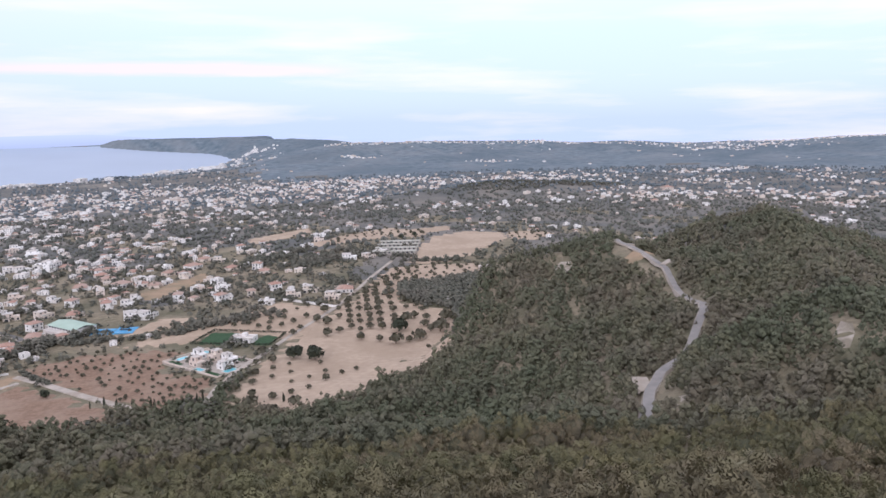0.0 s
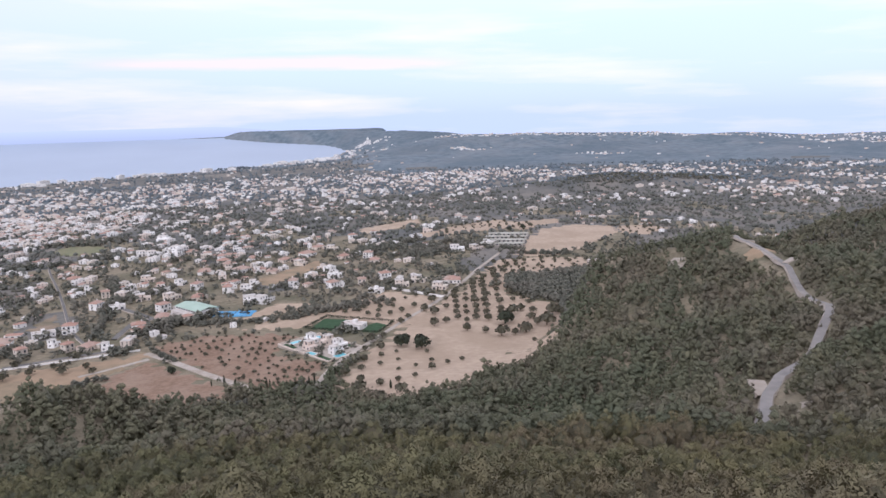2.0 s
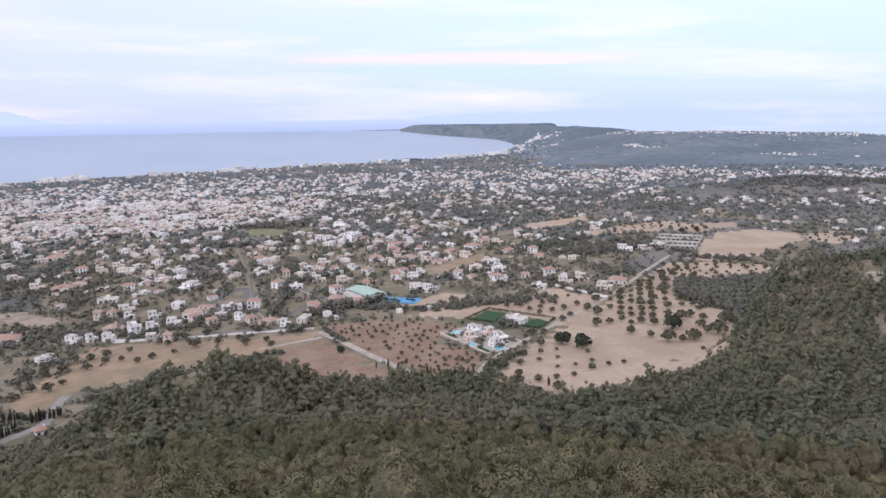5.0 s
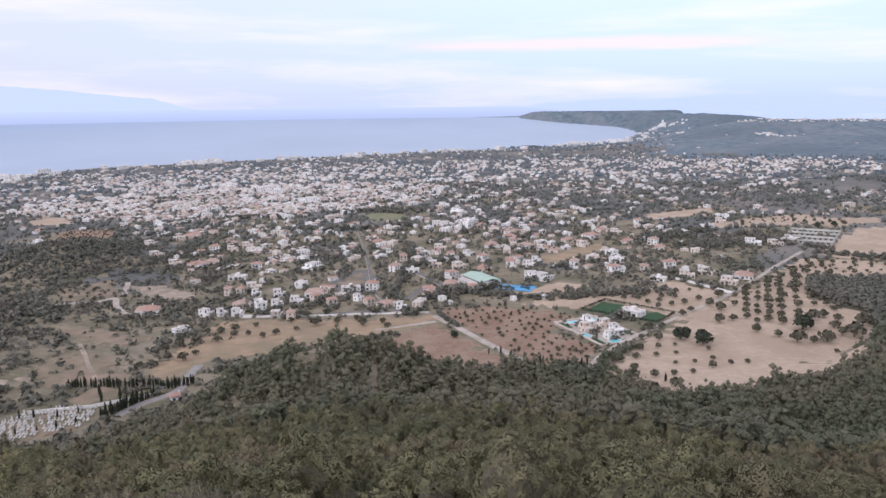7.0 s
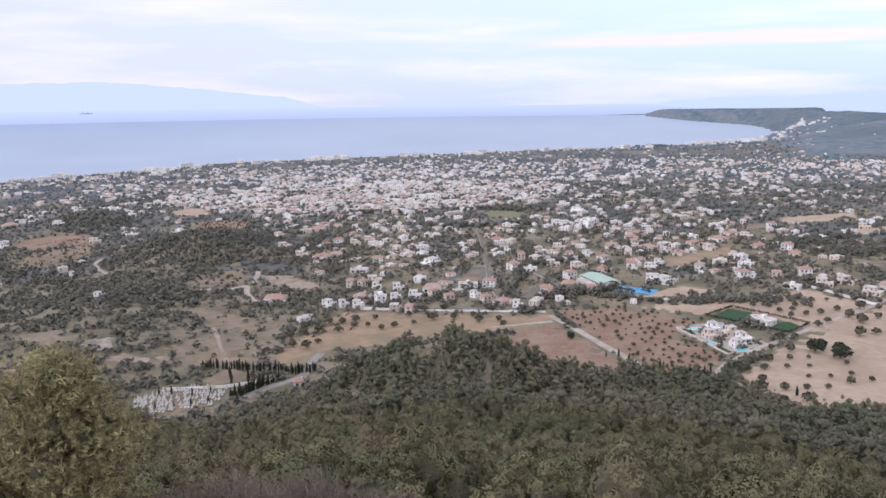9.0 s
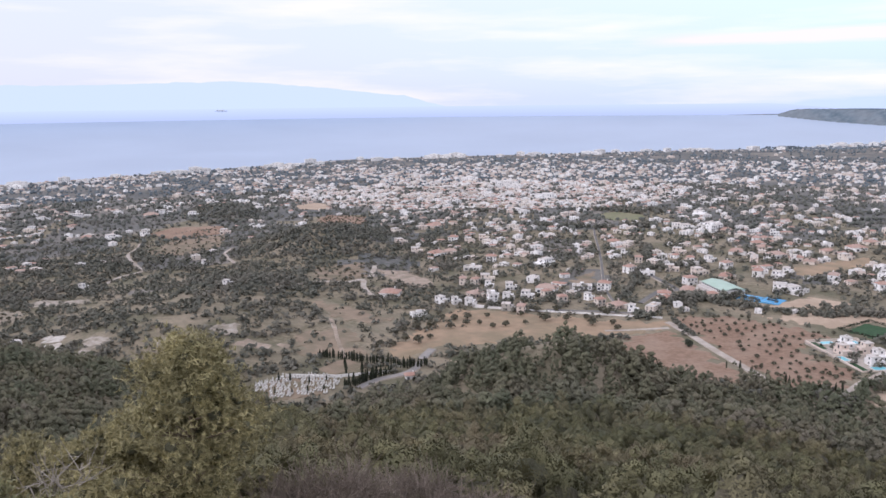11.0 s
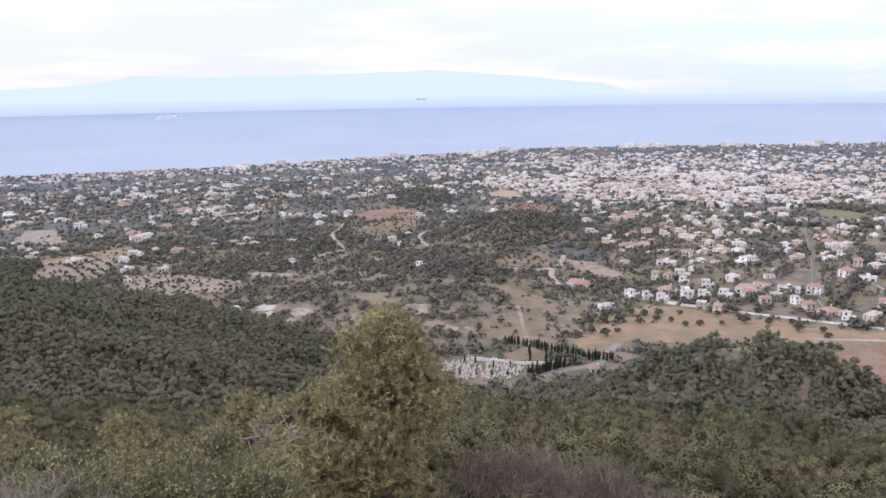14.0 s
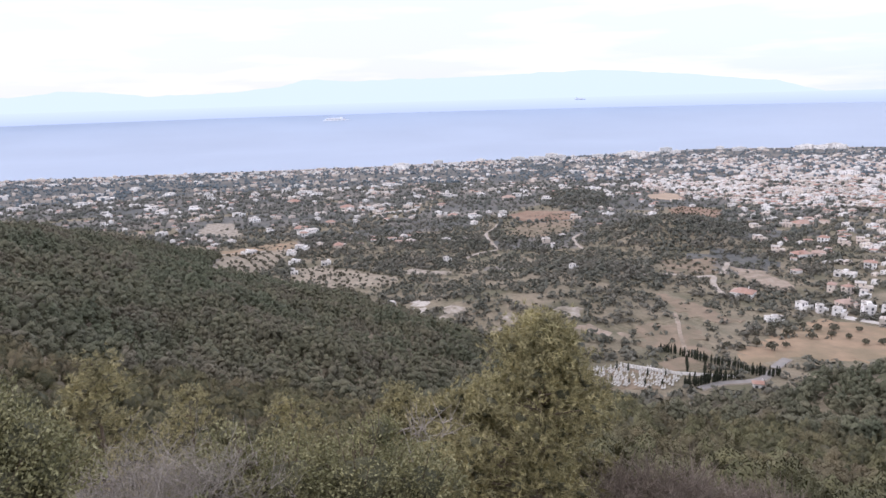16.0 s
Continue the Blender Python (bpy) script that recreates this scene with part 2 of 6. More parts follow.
mat("cypress_leaf", (0.035, 0.042, 0.03), (0.055, 0.065, 0.042), 3, island=0.3, rough=0.8)
mat("bark", (0.12, 0.09, 0.065), (0.20, 0.16, 0.125), 0.3, relief=0.03, relief_size=0.1)
mat("white_paint", (0.88, 0.87, 0.86), (0.77, 0.755, 0.74), 9, c3=(0.66, 0.63, 0.61), size3=30, amount3=0.6)
mat("cream_paint", (0.70, 0.635, 0.565), (0.62, 0.55, 0.485), 9, c3=(0.66, 0.55, 0.49), size3=25, amount3=0.7)
mat("tile_roof", (0.36, 0.215, 0.17), (0.43, 0.28, 0.23), 2.5, c3=(0.42, 0.34, 0.295), size3=25, amount3=0.7)
mat("flat_roof", (0.58, 0.555, 0.53), (0.46, 0.435, 0.415), 6, c3=(0.62, 0.545, 0.5), size3=30, amount3=0.6)
mat("dark_glass", (0.05, 0.055, 0.065), (0.09, 0.095, 0.11), 3, rough=0.25, spec=0.5)
# wooded far ridge and cape, with the blue of distance haze painted in
mat("hazed_wood", (0.09, 0.128, 0.16), (0.175, 0.218, 0.252), 30, c3=(0.22, 0.236, 0.252), size3=170, amount3=0.5, c4=(0.088, 0.125, 0.157), size4=420, amount4=0.6, low=0.32, high=0.68, relief=8.0, relief_size=30)


def water(name, deep, pale, ripple, size, rough):
    m = mat(name, deep, pale, 700, rough=rough, spec=0.5, relief=ripple, relief_size=size)
    return m


water("sea_water", (0.335, 0.41, 0.53), (0.37, 0.45, 0.575), 0.12, 9.0, 0.5)
mat("pool_water", (0.16, 0.52, 0.62), (0.24, 0.62, 0.70), 2, rough=0.12, spec=0.5, relief=0.02, relief_size=0.6)
mat("court_blue", (0.10, 0.34, 0.62), (0.13, 0.39, 0.66), 6)
mat("hall_green", (0.365, 0.485, 0.41), (0.42, 0.535, 0.465), 8, rough=0.8)
mat("pale_rock", (0.60, 0.57, 0.53), (0.50, 0.465, 0.42), 2.5, c3=(0.36, 0.31, 0.25), size3=7, amount3=0.6, relief=0.8, relief_size=1.5)
mat("orchard_soil", (0.29, 0.25, 0.195), (0.365, 0.315, 0.25), 4, c3=(0.20, 0.175, 0.13), size3=18, amount3=0.6, relief=0.4, relief_size=2)
mat("concrete", (0.42, 0.40, 0.37), (0.52, 0.49, 0.45), 3, c3=(0.34, 0.31, 0.28), size3=9, amount3=0.5)
mat("marble", (0.62, 0.61, 0.59), (0.48, 0.465, 0.44), 1.2, rough=0.5)
mat("shrub_leaf", (0.15, 0.152, 0.075), (0.30, 0.285, 0.15), 0.4, island=0.35, rough=0.55, spec=0.3)
mat("needle", (0.268, 0.245, 0.12), (0.44, 0.39, 0.2), 0.55, c3=(0.195, 0.178, 0.098), size3=0.9, amount3=0.65, island=0.3, rough=0.6)
mat("dry_twig", (0.29, 0.26, 0.235), (0.42, 0.385, 0.35), 0.2, island=0.25)
mat("brown_twig", (0.195, 0.16, 0.132), (0.27, 0.224, 0.188), 0.4, island=0.3)
mat("ship_white", (0.92, 0.92, 0.94), (0.86, 0.87, 0.90), 12, rough=0.5)
mat("ship_blue", (0.55, 0.62, 0.75), (0.50, 0.57, 0.70), 12, rough=0.5)
mat("shed_roof", (0.36, 0.36, 0.32), (0.46, 0.45, 0.41), 4, c3=(0.28, 0.27, 0.23), size3=12, amount3=0.6)


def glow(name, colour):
    """Far mountains that glow in one pale blue, their haze put into that colour."""
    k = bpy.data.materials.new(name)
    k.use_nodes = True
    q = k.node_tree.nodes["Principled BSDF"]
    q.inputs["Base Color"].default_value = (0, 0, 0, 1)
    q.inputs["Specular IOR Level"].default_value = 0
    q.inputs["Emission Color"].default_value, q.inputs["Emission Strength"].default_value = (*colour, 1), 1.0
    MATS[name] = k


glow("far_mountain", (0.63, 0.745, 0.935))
# leaves of distant trees, blue-grey because haze is mixed into the colour
mat("hazed_leaf", (0.105, 0.135, 0.158), (0.155, 0.183, 0.2), 30, c3=(0.172, 0.185, 0.19), size3=120, amount3=0.5, island=0.14)
mat("bare_earth", (0.30, 0.235, 0.185), (0.39, 0.325, 0.265), 4, c3=(0.20, 0.17, 0.125), size3=12, amount3=0.7, relief=0.3, relief_size=1)
# scrub of the far plain, greyed and blued to carry some haze
mat("hazed_scrub", (0.092, 0.098, 0.094), (0.19, 0.182, 0.166), 6, c3=(0.275, 0.242, 0.208), size3=90, amount3=0.6, c4=(0.084, 0.095, 0.098), size4=170, amount4=0.55, low=0.3, high=0.7, relief=2.0, relief_size=5)
mat("fallow", (0.28, 0.215, 0.158), (0.22, 0.175, 0.125), 8, c3=(0.15, 0.135, 0.09), size3=22, amount3=0.75, relief=0.5, relief_size=2)
mat("dry_turf", (0.15, 0.165, 0.09), (0.20, 0.20, 0.115), 8, c3=(0.26, 0.22, 0.15), size3=25, amount3=0.5)
# pines farther off: slightly bluer than the near ones, haze put into the colour
mat("hill_leaf", (0.092, 0.096, 0.062), (0.165, 0.157, 0.1), 7.0, c3=(0.155, 0.127, 0.103), size3=30, amount3=0.55, c4=(0.086, 0.107, 0.066), size4=80, amount4=0.6, island=0.12, rough=0.8, low=0.34, high=0.66, gaps=0.45, gap_size=0.3)
mat("street", (0.13, 0.128, 0.125), (0.17, 0.165, 0.16), 5, c3=(0.21, 0.20, 0.19), size3=15, amount3=0.4)


def haze_glow_strip(name, low, high, z0, z1):
    """The farthest sea, a glowing strip whose gradient paints its fade into the hazy sky."""
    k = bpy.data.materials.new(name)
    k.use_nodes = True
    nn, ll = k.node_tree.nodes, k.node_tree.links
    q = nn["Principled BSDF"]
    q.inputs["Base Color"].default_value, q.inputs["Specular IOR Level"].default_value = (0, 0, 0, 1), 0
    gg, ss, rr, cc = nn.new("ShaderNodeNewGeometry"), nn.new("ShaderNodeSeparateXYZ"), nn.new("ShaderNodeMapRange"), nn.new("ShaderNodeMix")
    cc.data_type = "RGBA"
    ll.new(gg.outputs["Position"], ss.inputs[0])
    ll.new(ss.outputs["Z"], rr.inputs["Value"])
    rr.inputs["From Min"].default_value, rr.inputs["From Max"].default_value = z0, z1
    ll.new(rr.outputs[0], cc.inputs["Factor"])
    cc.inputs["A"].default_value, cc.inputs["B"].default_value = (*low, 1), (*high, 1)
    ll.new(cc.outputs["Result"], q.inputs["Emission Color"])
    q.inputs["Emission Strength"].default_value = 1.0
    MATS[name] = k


haze_glow_strip("far_sea", (0.47, 0.56, 0.78), (0.615, 0.72, 0.95), 100, 182)

# ---- mesh helpers ----
class Soup:
    """Gathers many small pieces into one mesh."""

    def __init__(self):
        self.v, self.f, self.m, self.n = [], [], [], 0
        self.soft = []

    def add(self, verts, faces, m=0):
        verts, faces = np.asarray(verts, float), np.asarray(faces, int)
        self.v.append(verts)
        self.f.append(faces + self.n)
        self.m.append(np.broadcast_to(np.asarray(m, int), (len(faces),)))
        self.n += len(verts)

    def tile(self, verts, faces, places, yaw, scale, m=0, soft=0.0, normals=None):
        """The piece once for each place (n x 3), turned by yaw and scaled (n, or n x 3); soft bends the normals outwards from its middle,
        normals gives them outright."""
        verts, faces, places = np.asarray(verts, float), np.asarray(faces, int), np.asarray(places, float)
        k = len(places)
        if not k:
            return
        scale = np.broadcast_to(np.asarray(scale, float).reshape(k, -1), (k, 3))
        c, s = np.cos(yaw)[:, None], np.sin(yaw)[:, None]
        w = verts[None] * scale[:, None]
        out = np.stack([w[..., 0] * c - w[..., 1] * s, w[..., 0] * s + w[..., 1] * c, w[..., 2]], -1) + places[:, None]
        f = (faces[None] + (np.arange(k) * len(verts))[:, None, None]).reshape(-1, faces.shape[1])
        self.add(out.reshape(-1, 3), f, np.tile(np.broadcast_to(np.asarray(m, int), (len(faces),)), k))
        if normals is not None:
            q = np.asarray(normals, float)[None] + np.zeros((k, 1, 1))
            self.soft.append(np.stack([q[..., 0] * c - q[..., 1] * s, q[..., 0] * s + q[..., 1] * c, q[..., 2]], -1).reshape(-1, 3))
        elif soft:
            corner = out[:, faces.ravel()].reshape(k, len(faces), -1, 3)
            flat = np.cross(corner[:, :, 1] - corner[:, :, 0], corner[:, :, 2] - corner[:, :, 0])
            flat /= np.linalg.norm(flat, axis=-1, keepdims=True) + 1e-9
            own = np.zeros_like(out)
            own[:, faces.ravel()] = np.repeat(flat, faces.shape[1], axis=1)
            away = out - places[:, None]
            away /= np.linalg.norm(away, axis=-1, keepdims=True) + 1e-9
            own = own * (1 - soft) + away * soft
            self.soft.append((own / (np.linalg.norm(own, axis=-1, keepdims=True) + 1e-9)).reshape(-1, 3))

    def mesh(self, name, mats, drawn_in=False, shade=False):
        me = bpy.data.meshes.new(name)
        v = np.concatenate(self.v)
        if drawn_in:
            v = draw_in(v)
        loops = np.concatenate([f.ravel() for f in self.f])
        sizes = np.concatenate([np.full(len(f), f.shape[1]) for f in self.f])
        me.vertices.add(len(v))
        me.vertices.foreach_set("co", v.ravel().astype(np.float32))
        me.loops.add(len(loops))
        me.loops.foreach_set("vertex_index", loops.astype(np.int32))
        me.polygons.add(len(sizes))
        me.polygons.foreach_set("loop_start", np.concatenate([[0], np.cumsum(sizes)[:-1]]).astype(np.int32))
        for k in mats:
            me.materials.append(MATS[k])
        me.polygons.foreach_set("material_index", np.concatenate(self.m).astype(np.int32))
        me.polygons.foreach_set("use_smooth", np.full(len(sizes), shade))
        me.update(calc_edges=True)
        me.validate()
        if self.soft:
            me.polygons.foreach_set("use_smooth", np.full(len(sizes), True))
            q = me.attributes.new("custom_normal", "FLOAT_VECTOR", "POINT")
            q.data.foreach_set("vector", np.concatenate(self.soft).ravel().astype(np.float32))
        return me

    def thing(self, name, mats, label="", category="", kind="stuff", drawn_in=False, shade=False):
        ob = new(name, self.mesh(name, mats, drawn_in, shade))
        return tagged(ob, label, category, kind=kind)


def polar(az, r):
    """x, y of a place at azimuth az (degrees to the left of +y)."""
    a = np.radians(az)
    return -r * np.sin(a), r * np.cos(a)


def crown(seed, leaves, leaf, flat=0.8, core=True, spread=0.25):
    """A leafy crown about one unit in radius: leaf quads round a lumpy dark core. Returns verts, faces, materials (0 leaf, 1 core)."""
    r = np.random.default_rng(seed)
    d = r.normal(size=(leaves, 3))
    d[:, 2] = np.abs(d[:, 2]) * 1.1 - 0.25
    d /= np.linalg.norm(d, axis=1)[:, None]
    lobes = r.normal(size=(7, 3))
    lobes /= np.linalg.norm(lobes, axis=1)[:, None]
    rad = 0.70 + 0.40 * np.max(np.clip(d @ lobes.T, 0, 1) ** 6, axis=1) + r.normal(0, spread * 0.3, leaves)
    c = d * rad[:, None] * (1, 1, flat)
    nrm = d + r.normal(0, 0.5, (leaves, 3))
    nrm /= np.linalg.norm(nrm, axis=1)[:, None]
    u = np.cross(nrm, r.normal(size=(leaves, 3)))
    u /= np.linalg.norm(u, axis=1)[:, None]
    w = np.cross(nrm, u)
    s = leaf * r.uniform(0.6, 1.35, (leaves, 1))
    q = np.stack([c + u * s, c + w * s * 0.8, c - u * s, c - w * s * 0.8], 1).reshape(-1, 3)
    f = np.arange(4 * leaves).reshape(-1, 4)
    return q, f


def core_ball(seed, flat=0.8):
    """A lumpy low ball of triangles, the inside of a crown, often coloured darker to paint its shade."""
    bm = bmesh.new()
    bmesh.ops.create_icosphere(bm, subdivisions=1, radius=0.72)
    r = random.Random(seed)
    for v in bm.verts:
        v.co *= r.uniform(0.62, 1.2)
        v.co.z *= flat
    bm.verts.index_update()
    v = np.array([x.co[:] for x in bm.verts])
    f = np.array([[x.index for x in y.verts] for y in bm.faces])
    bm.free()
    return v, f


OCTA = np.array([(1, 0, 0), (0, 1, 0), (-1, 0, 0), (0, -1, 0), (0, 0, 1), (0, 0, -1)], float)
OCTA_FACES = np.array([(0, 1, 4), (1, 2, 4), (2, 3, 4), (3, 0, 4), (1, 0, 5), (2, 1, 5), (3, 2, 5), (0, 3, 5)])


def lobes(seed, count, size=0.4):
    """A pine's crown as tiers of small flat uneven pads, about one unit in radius. Returns verts, faces and normals."""
    r = np.random.default_rng(seed)
    v, f, n = [], [], []
    for i in range(count):
        t = (i + r.uniform(0, 1)) / count
        a, out = i * 2.4 + r.uniform(-0.5, 0.5), (0.12 + 0.72 * (1 - t) ** 0.6) * r.uniform(0.45, 1.0)
        mid = np.array([math.cos(a) * out, math.sin(a) * out, -0.45 + 1.35 * t + r.normal(0, 0.07)])
        s = size * r.uniform(0.75, 1.3) * (1.15 - 0.4 * t)
        p = OCTA * r.uniform(0.6, 1.3, (6, 1)) * (s, s, s * 0.62)
        turn = r.uniform(0, 1.57)
        p = np.stack([p[:, 0] * math.cos(turn) - p[:, 1] * math.sin(turn), p[:, 0] * math.sin(turn) + p[:, 1] * math.cos(turn), p[:, 2]], -1)
        away = p / np.linalg.norm(p, axis=1)[:, None] + 0.45 * mid / (np.linalg.norm(mid) + 1e-6) + (0, 0, 0.2)
        v.append(p + mid)
        f.append(OCTA_FACES + 6 * i)
        n.append(away / np.linalg.norm(away, axis=1)[:, None])
    return np.concatenate(v), np.concatenate(f), np.concatenate(n)


# ---- ground and sea ----
def build_ground():
    az = np.concatenate([np.arange(-46, 124, 0.4), np.arange(124, 314, 3.0)])
    r = np.concatenate([[0.02], np.geomspace(3, 12500, 255)])
    A, Rr = np.meshgrid(az, r)
    x, y = polar(A, Rr)
    z = height(x, y)
    n, m = A.shape
    idx = np.arange(n * m).reshape(n, m)
    nxt = np.roll(idx, -1, 1)
    f = np.stack([idx[:-1], idx[1:], nxt[1:], nxt[:-1]], -1).reshape(-1, 4)[:, ::-1]
    s = Soup()
    # far and middle ground take the tones that have haze painted in
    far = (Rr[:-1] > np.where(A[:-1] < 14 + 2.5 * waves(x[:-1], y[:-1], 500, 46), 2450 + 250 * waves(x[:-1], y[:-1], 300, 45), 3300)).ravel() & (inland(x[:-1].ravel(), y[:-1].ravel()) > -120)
    mid = (Rr[:-1] > 1050 + 330 * waves(x[:-1], y[:-1], 220, 44)).ravel()
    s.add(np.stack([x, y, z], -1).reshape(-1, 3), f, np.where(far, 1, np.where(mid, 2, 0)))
    return s.thing("ground", ["scrub_ground", "hazed_wood", "hazed_scrub"], "dry brown earth and scrub of hillside and coastal plain", "ground", "structure", drawn_in=True, shade=True)


def build_sea():
    az = np.arange(13.2, 150, 0.7)
    r = np.concatenate([np.linspace(1200, 4000, 15), np.geomspace(4200, 10200, 40)])
    A, Rr = np.meshgrid(az, r)
    Rr = np.minimum(Rr, np.interp(A, (13, 16, 20), (7500, 9500, 10200)))  # behind the cape the sea is out of sight
    x, y = polar(A, Rr)
    z = 0 * x
    n, m = A.shape
    idx = np.arange(n * m).reshape(n, m)
    f = np.stack([idx[:-1, :-1], idx[1:, :-1], idx[1:, 1:], idx[:-1, 1:]], -1).reshape(-1, 4)[:, ::-1]
    s = Soup()
    s.add(np.stack([x, y, z], -1).reshape(-1, 3), f)
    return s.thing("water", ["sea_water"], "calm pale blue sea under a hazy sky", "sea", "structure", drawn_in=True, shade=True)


build_ground()
build_sea()


# ---- fields, lanes and roads ----
FIELDS = []


def inside(x, y, poly):
    hit = np.zeros(np.shape(x), bool)
    for (ax, ay), (bx, by) in zip(poly, poly[1:] + poly[:1]):
        hit ^= ((ay > y) != (by > y)) & (x < (bx - ax) * (y - ay) / ((by - ay) or 1e-9) + ax)
    return hit


def drape(bm, lift):
    v = list(bm.verts)
    z = height(np.array([q.co.x for q in v]), np.array([q.co.y for q in v]))
    for q, h in zip(v, z):
        q.co.z = h + lift


def cut_up(bm, step):
    """Cuts a flat mesh along a square net, so that it can follow the ground."""
    for axis in (0, 1):
        c = [v.co[axis] for v in bm.verts]
        at = math.floor(min(c) / step) * step + step
        while at < max(c):
            n = [0, 0, 0]
            n[axis] = 1
            co = [0, 0, 0]
            co[axis] = at
            bmesh.ops.bisect_plane(bm, geom=bm.verts[:] + bm.edges[:] + bm.faces[:], plane_co=co, plane_no=n)
            at += step


def field(material, label, category, corners):
    corners = [(x + 0.0, y + 0.0) for x, y in corners]
    FIELDS.append(corners)
    bm = bmesh.new()
    r = random.Random(len(FIELDS))
    ring, rag = [], 3.2 if "rock" in category or "bare" in category else 2
    for (ax, ay), (bx, by) in zip(corners, corners[1:] + corners[:1]):
        n = max(1, int(math.hypot(bx - ax, by - ay) / 5))
        for i in range(n):
            ring.append(bm.verts.new((ax + (bx - ax) * i / n + r.uniform(-rag, rag), ay + (by - ay) * i / n + r.uniform(-rag, rag), 0)))
    bm.faces.new(ring)
    bmesh.ops.triangulate(bm, faces=bm.faces[:])
    cut_up(bm, 16)
    bmesh.ops.recalc_face_normals(bm, faces=bm.faces[:])
    if sum(f.normal.z for f in bm.faces) < 0:
        bmesh.ops.reverse_faces(bm, faces=bm.faces[:])
    drape(bm, 0.35 + 0.012 * len(FIELDS))
    for v in bm.verts:
        if any(e.is_boundary for e in v.link_edges):
            v.co.z -= 0.9
    me = bpy.data.meshes.new("field")
    bm.to_mesh(me)
    bm.free()
    me.materials.append(MATS[material])
    return tagged(new("field" if category == "field" else category.replace(" ", "_"), me), label, category, kind="structure")


ROADS = []


def road(material, label, width, line):
    """A paved strip with a shoulder on both sides that follows the ground."""
    p = [Vector((x, y)) for x, y in line]
    pts = []
    for i in range(len(p) - 1):
        a, b, c, d = p[max(i - 1, 0)], p[i], p[i + 1], p[min(i + 2, len(p) - 1)]
        n = max(2, int((c - b).length / 5))
        for k in range(n):
            s = k / n
            pts.append(0.5 * (2 * b + (c - a) * s + (2 * a - 5 * b + 4 * c - d) * s * s + (3 * b - a - 3 * c + d) * s**3))
    pts.append(p[-1])
    ROADS.append(np.array([q[:] for q in pts]))
    s, rows, tops = Soup(), [], []
    for i, q in enumerate(pts):
        t = (pts[min(i + 1, len(pts) - 1)] - pts[max(i - 1, 0)]).normalized()
        n = Vector((t.y, -t.x))
        h = max(float(height(np.array([(q + n * o).x]), np.array([(q + n * o).y]))[0]) for o in (-width / 2, 0, width / 2))
        lift = 0.55 + 0.01 * len(ROADS)
        tops.append(h)
        rows.append([(*(q - n * (width / 2 + 0.7)), h - 0.6), (*(q - n * width / 2), h + lift), (*q, h + lift + 0.06), (*(q + n * width / 2), h + lift), (*(q + n * (width / 2 + 0.7)), h - 0.6)])
    even = np.convolve(np.pad(tops, 4, mode="edge"), np.ones(9) / 9, mode="valid") - tops
    v = np.array(rows)
    v[:, 1:4, 2] += np.maximum(even, -0.3)[:, None]
    v = v.reshape(-1, 3)
    i = np.arange(len(rows) - 1)[:, None] * 5 + np.arange(4)[None]
    f = np.stack([i, i + 5, i + 6, i + 1], -1).reshape(-1, 4)[:, ::-1]
    s.add(v, f, np.tile([1, 0, 0, 1], len(rows) - 1))
    return s.thing("road", [material, "gravel"], label, "road", "structure")


field("tan_soil", "pale tan dry field under a grid of olive trees", "field", [(-136, 430), (-134, 497), (-126, 556), (-111, 618), (-98, 667), (-84, 726), (-73, 814), (-63, 861), (-19, 882), (41, 881), (37, 808), (-6, 778), (-39, 749), (-46, 695), (-16, 663), (14, 648), (12, 581), (-1, 550), (3, 498), (-12, 442), (-50, 411), (-88, 402)])
field("tan_soil", "bare pale sandy field beside the sheds", "field", [(-50, 889), (-38, 984), (-21, 1088), (37, 1143), (87, 1121), (93, 1066), (45, 959), (11, 898), (-19, 882)])
field("tan_soil", "pale dry field with scattered trees", "field", [(-182, 1058), (-161, 1126), (-90, 1213), (-24, 1128), (-38, 1049), (-61, 1093), (-111, 1060), (-155, 1028)])
field("tan_soil", "pale dry field edge with scattered trees", "field", [(89, 1120), (122, 1124), (164, 1094), (128, 1035), (92, 1033)])
field("red_soil", "red-brown ploughed field with rows of young trees", "field", [(-309, 518), (-273, 549), (-196, 555), (-198, 539), (-202, 519), (-194, 498), (-157, 484), (-147, 442), (-174, 423), (-201, 435), (-250, 466), (-289, 497)])
field("red_soil", "red-brown bare ploughed field", "field", [(-305, 444), (-291, 485), (-248, 460), (-200, 430), (-196, 402), (-267, 394)])
field("dry_grass", "ochre field with scattered olive trees below the villas", "field", [(-394, 294), (-429, 361), (-451, 412), (-440, 429), (-384, 454), (-321, 491), (-307, 512), (-290, 496), (-291, 484), (-305, 444), (-328, 412), (-354, 369), (-374, 332), (-370, 316), (-371, 299)])
field("tan_soil", "tan field with olive trees beside the walled garden", "field", [(-260, 561), (-227, 600), (-185, 633), (-155, 692), (-100, 665), (-113, 585), (-120, 548), (-129, 570), (-188, 596), (-201, 567), (-231, 560)])
field("tan_soil", "small tan field beside the sports courts", "field", [(-273, 589), (-252, 643), (-215, 640), (-220, 623), (-250, 591)])
field("fallow", "brown fallow field in the valley", "field", [(-548, 334), (-546, 347), (-459, 364), (-455, 347), (-472, 326), (-505, 322)])
field("fallow", "dry meadow above the cemetery", "field", [(-404, 251), (-415, 263), (-382, 284), (-379, 273), (-384, 248), (-389, 242)])
field("fallow", "dry meadow with a dirt track", "field", [(-477, 277), (-471, 304), (-456, 318), (-416, 300), (-397, 288), (-414, 267), (-433, 251)])
field("orchard_soil", "terraced olive orchard on pale soil", "field", [(-774, -36), (-880, -27), (-954, 2), (-936, 64), (-818, 30), (-796, -1)])
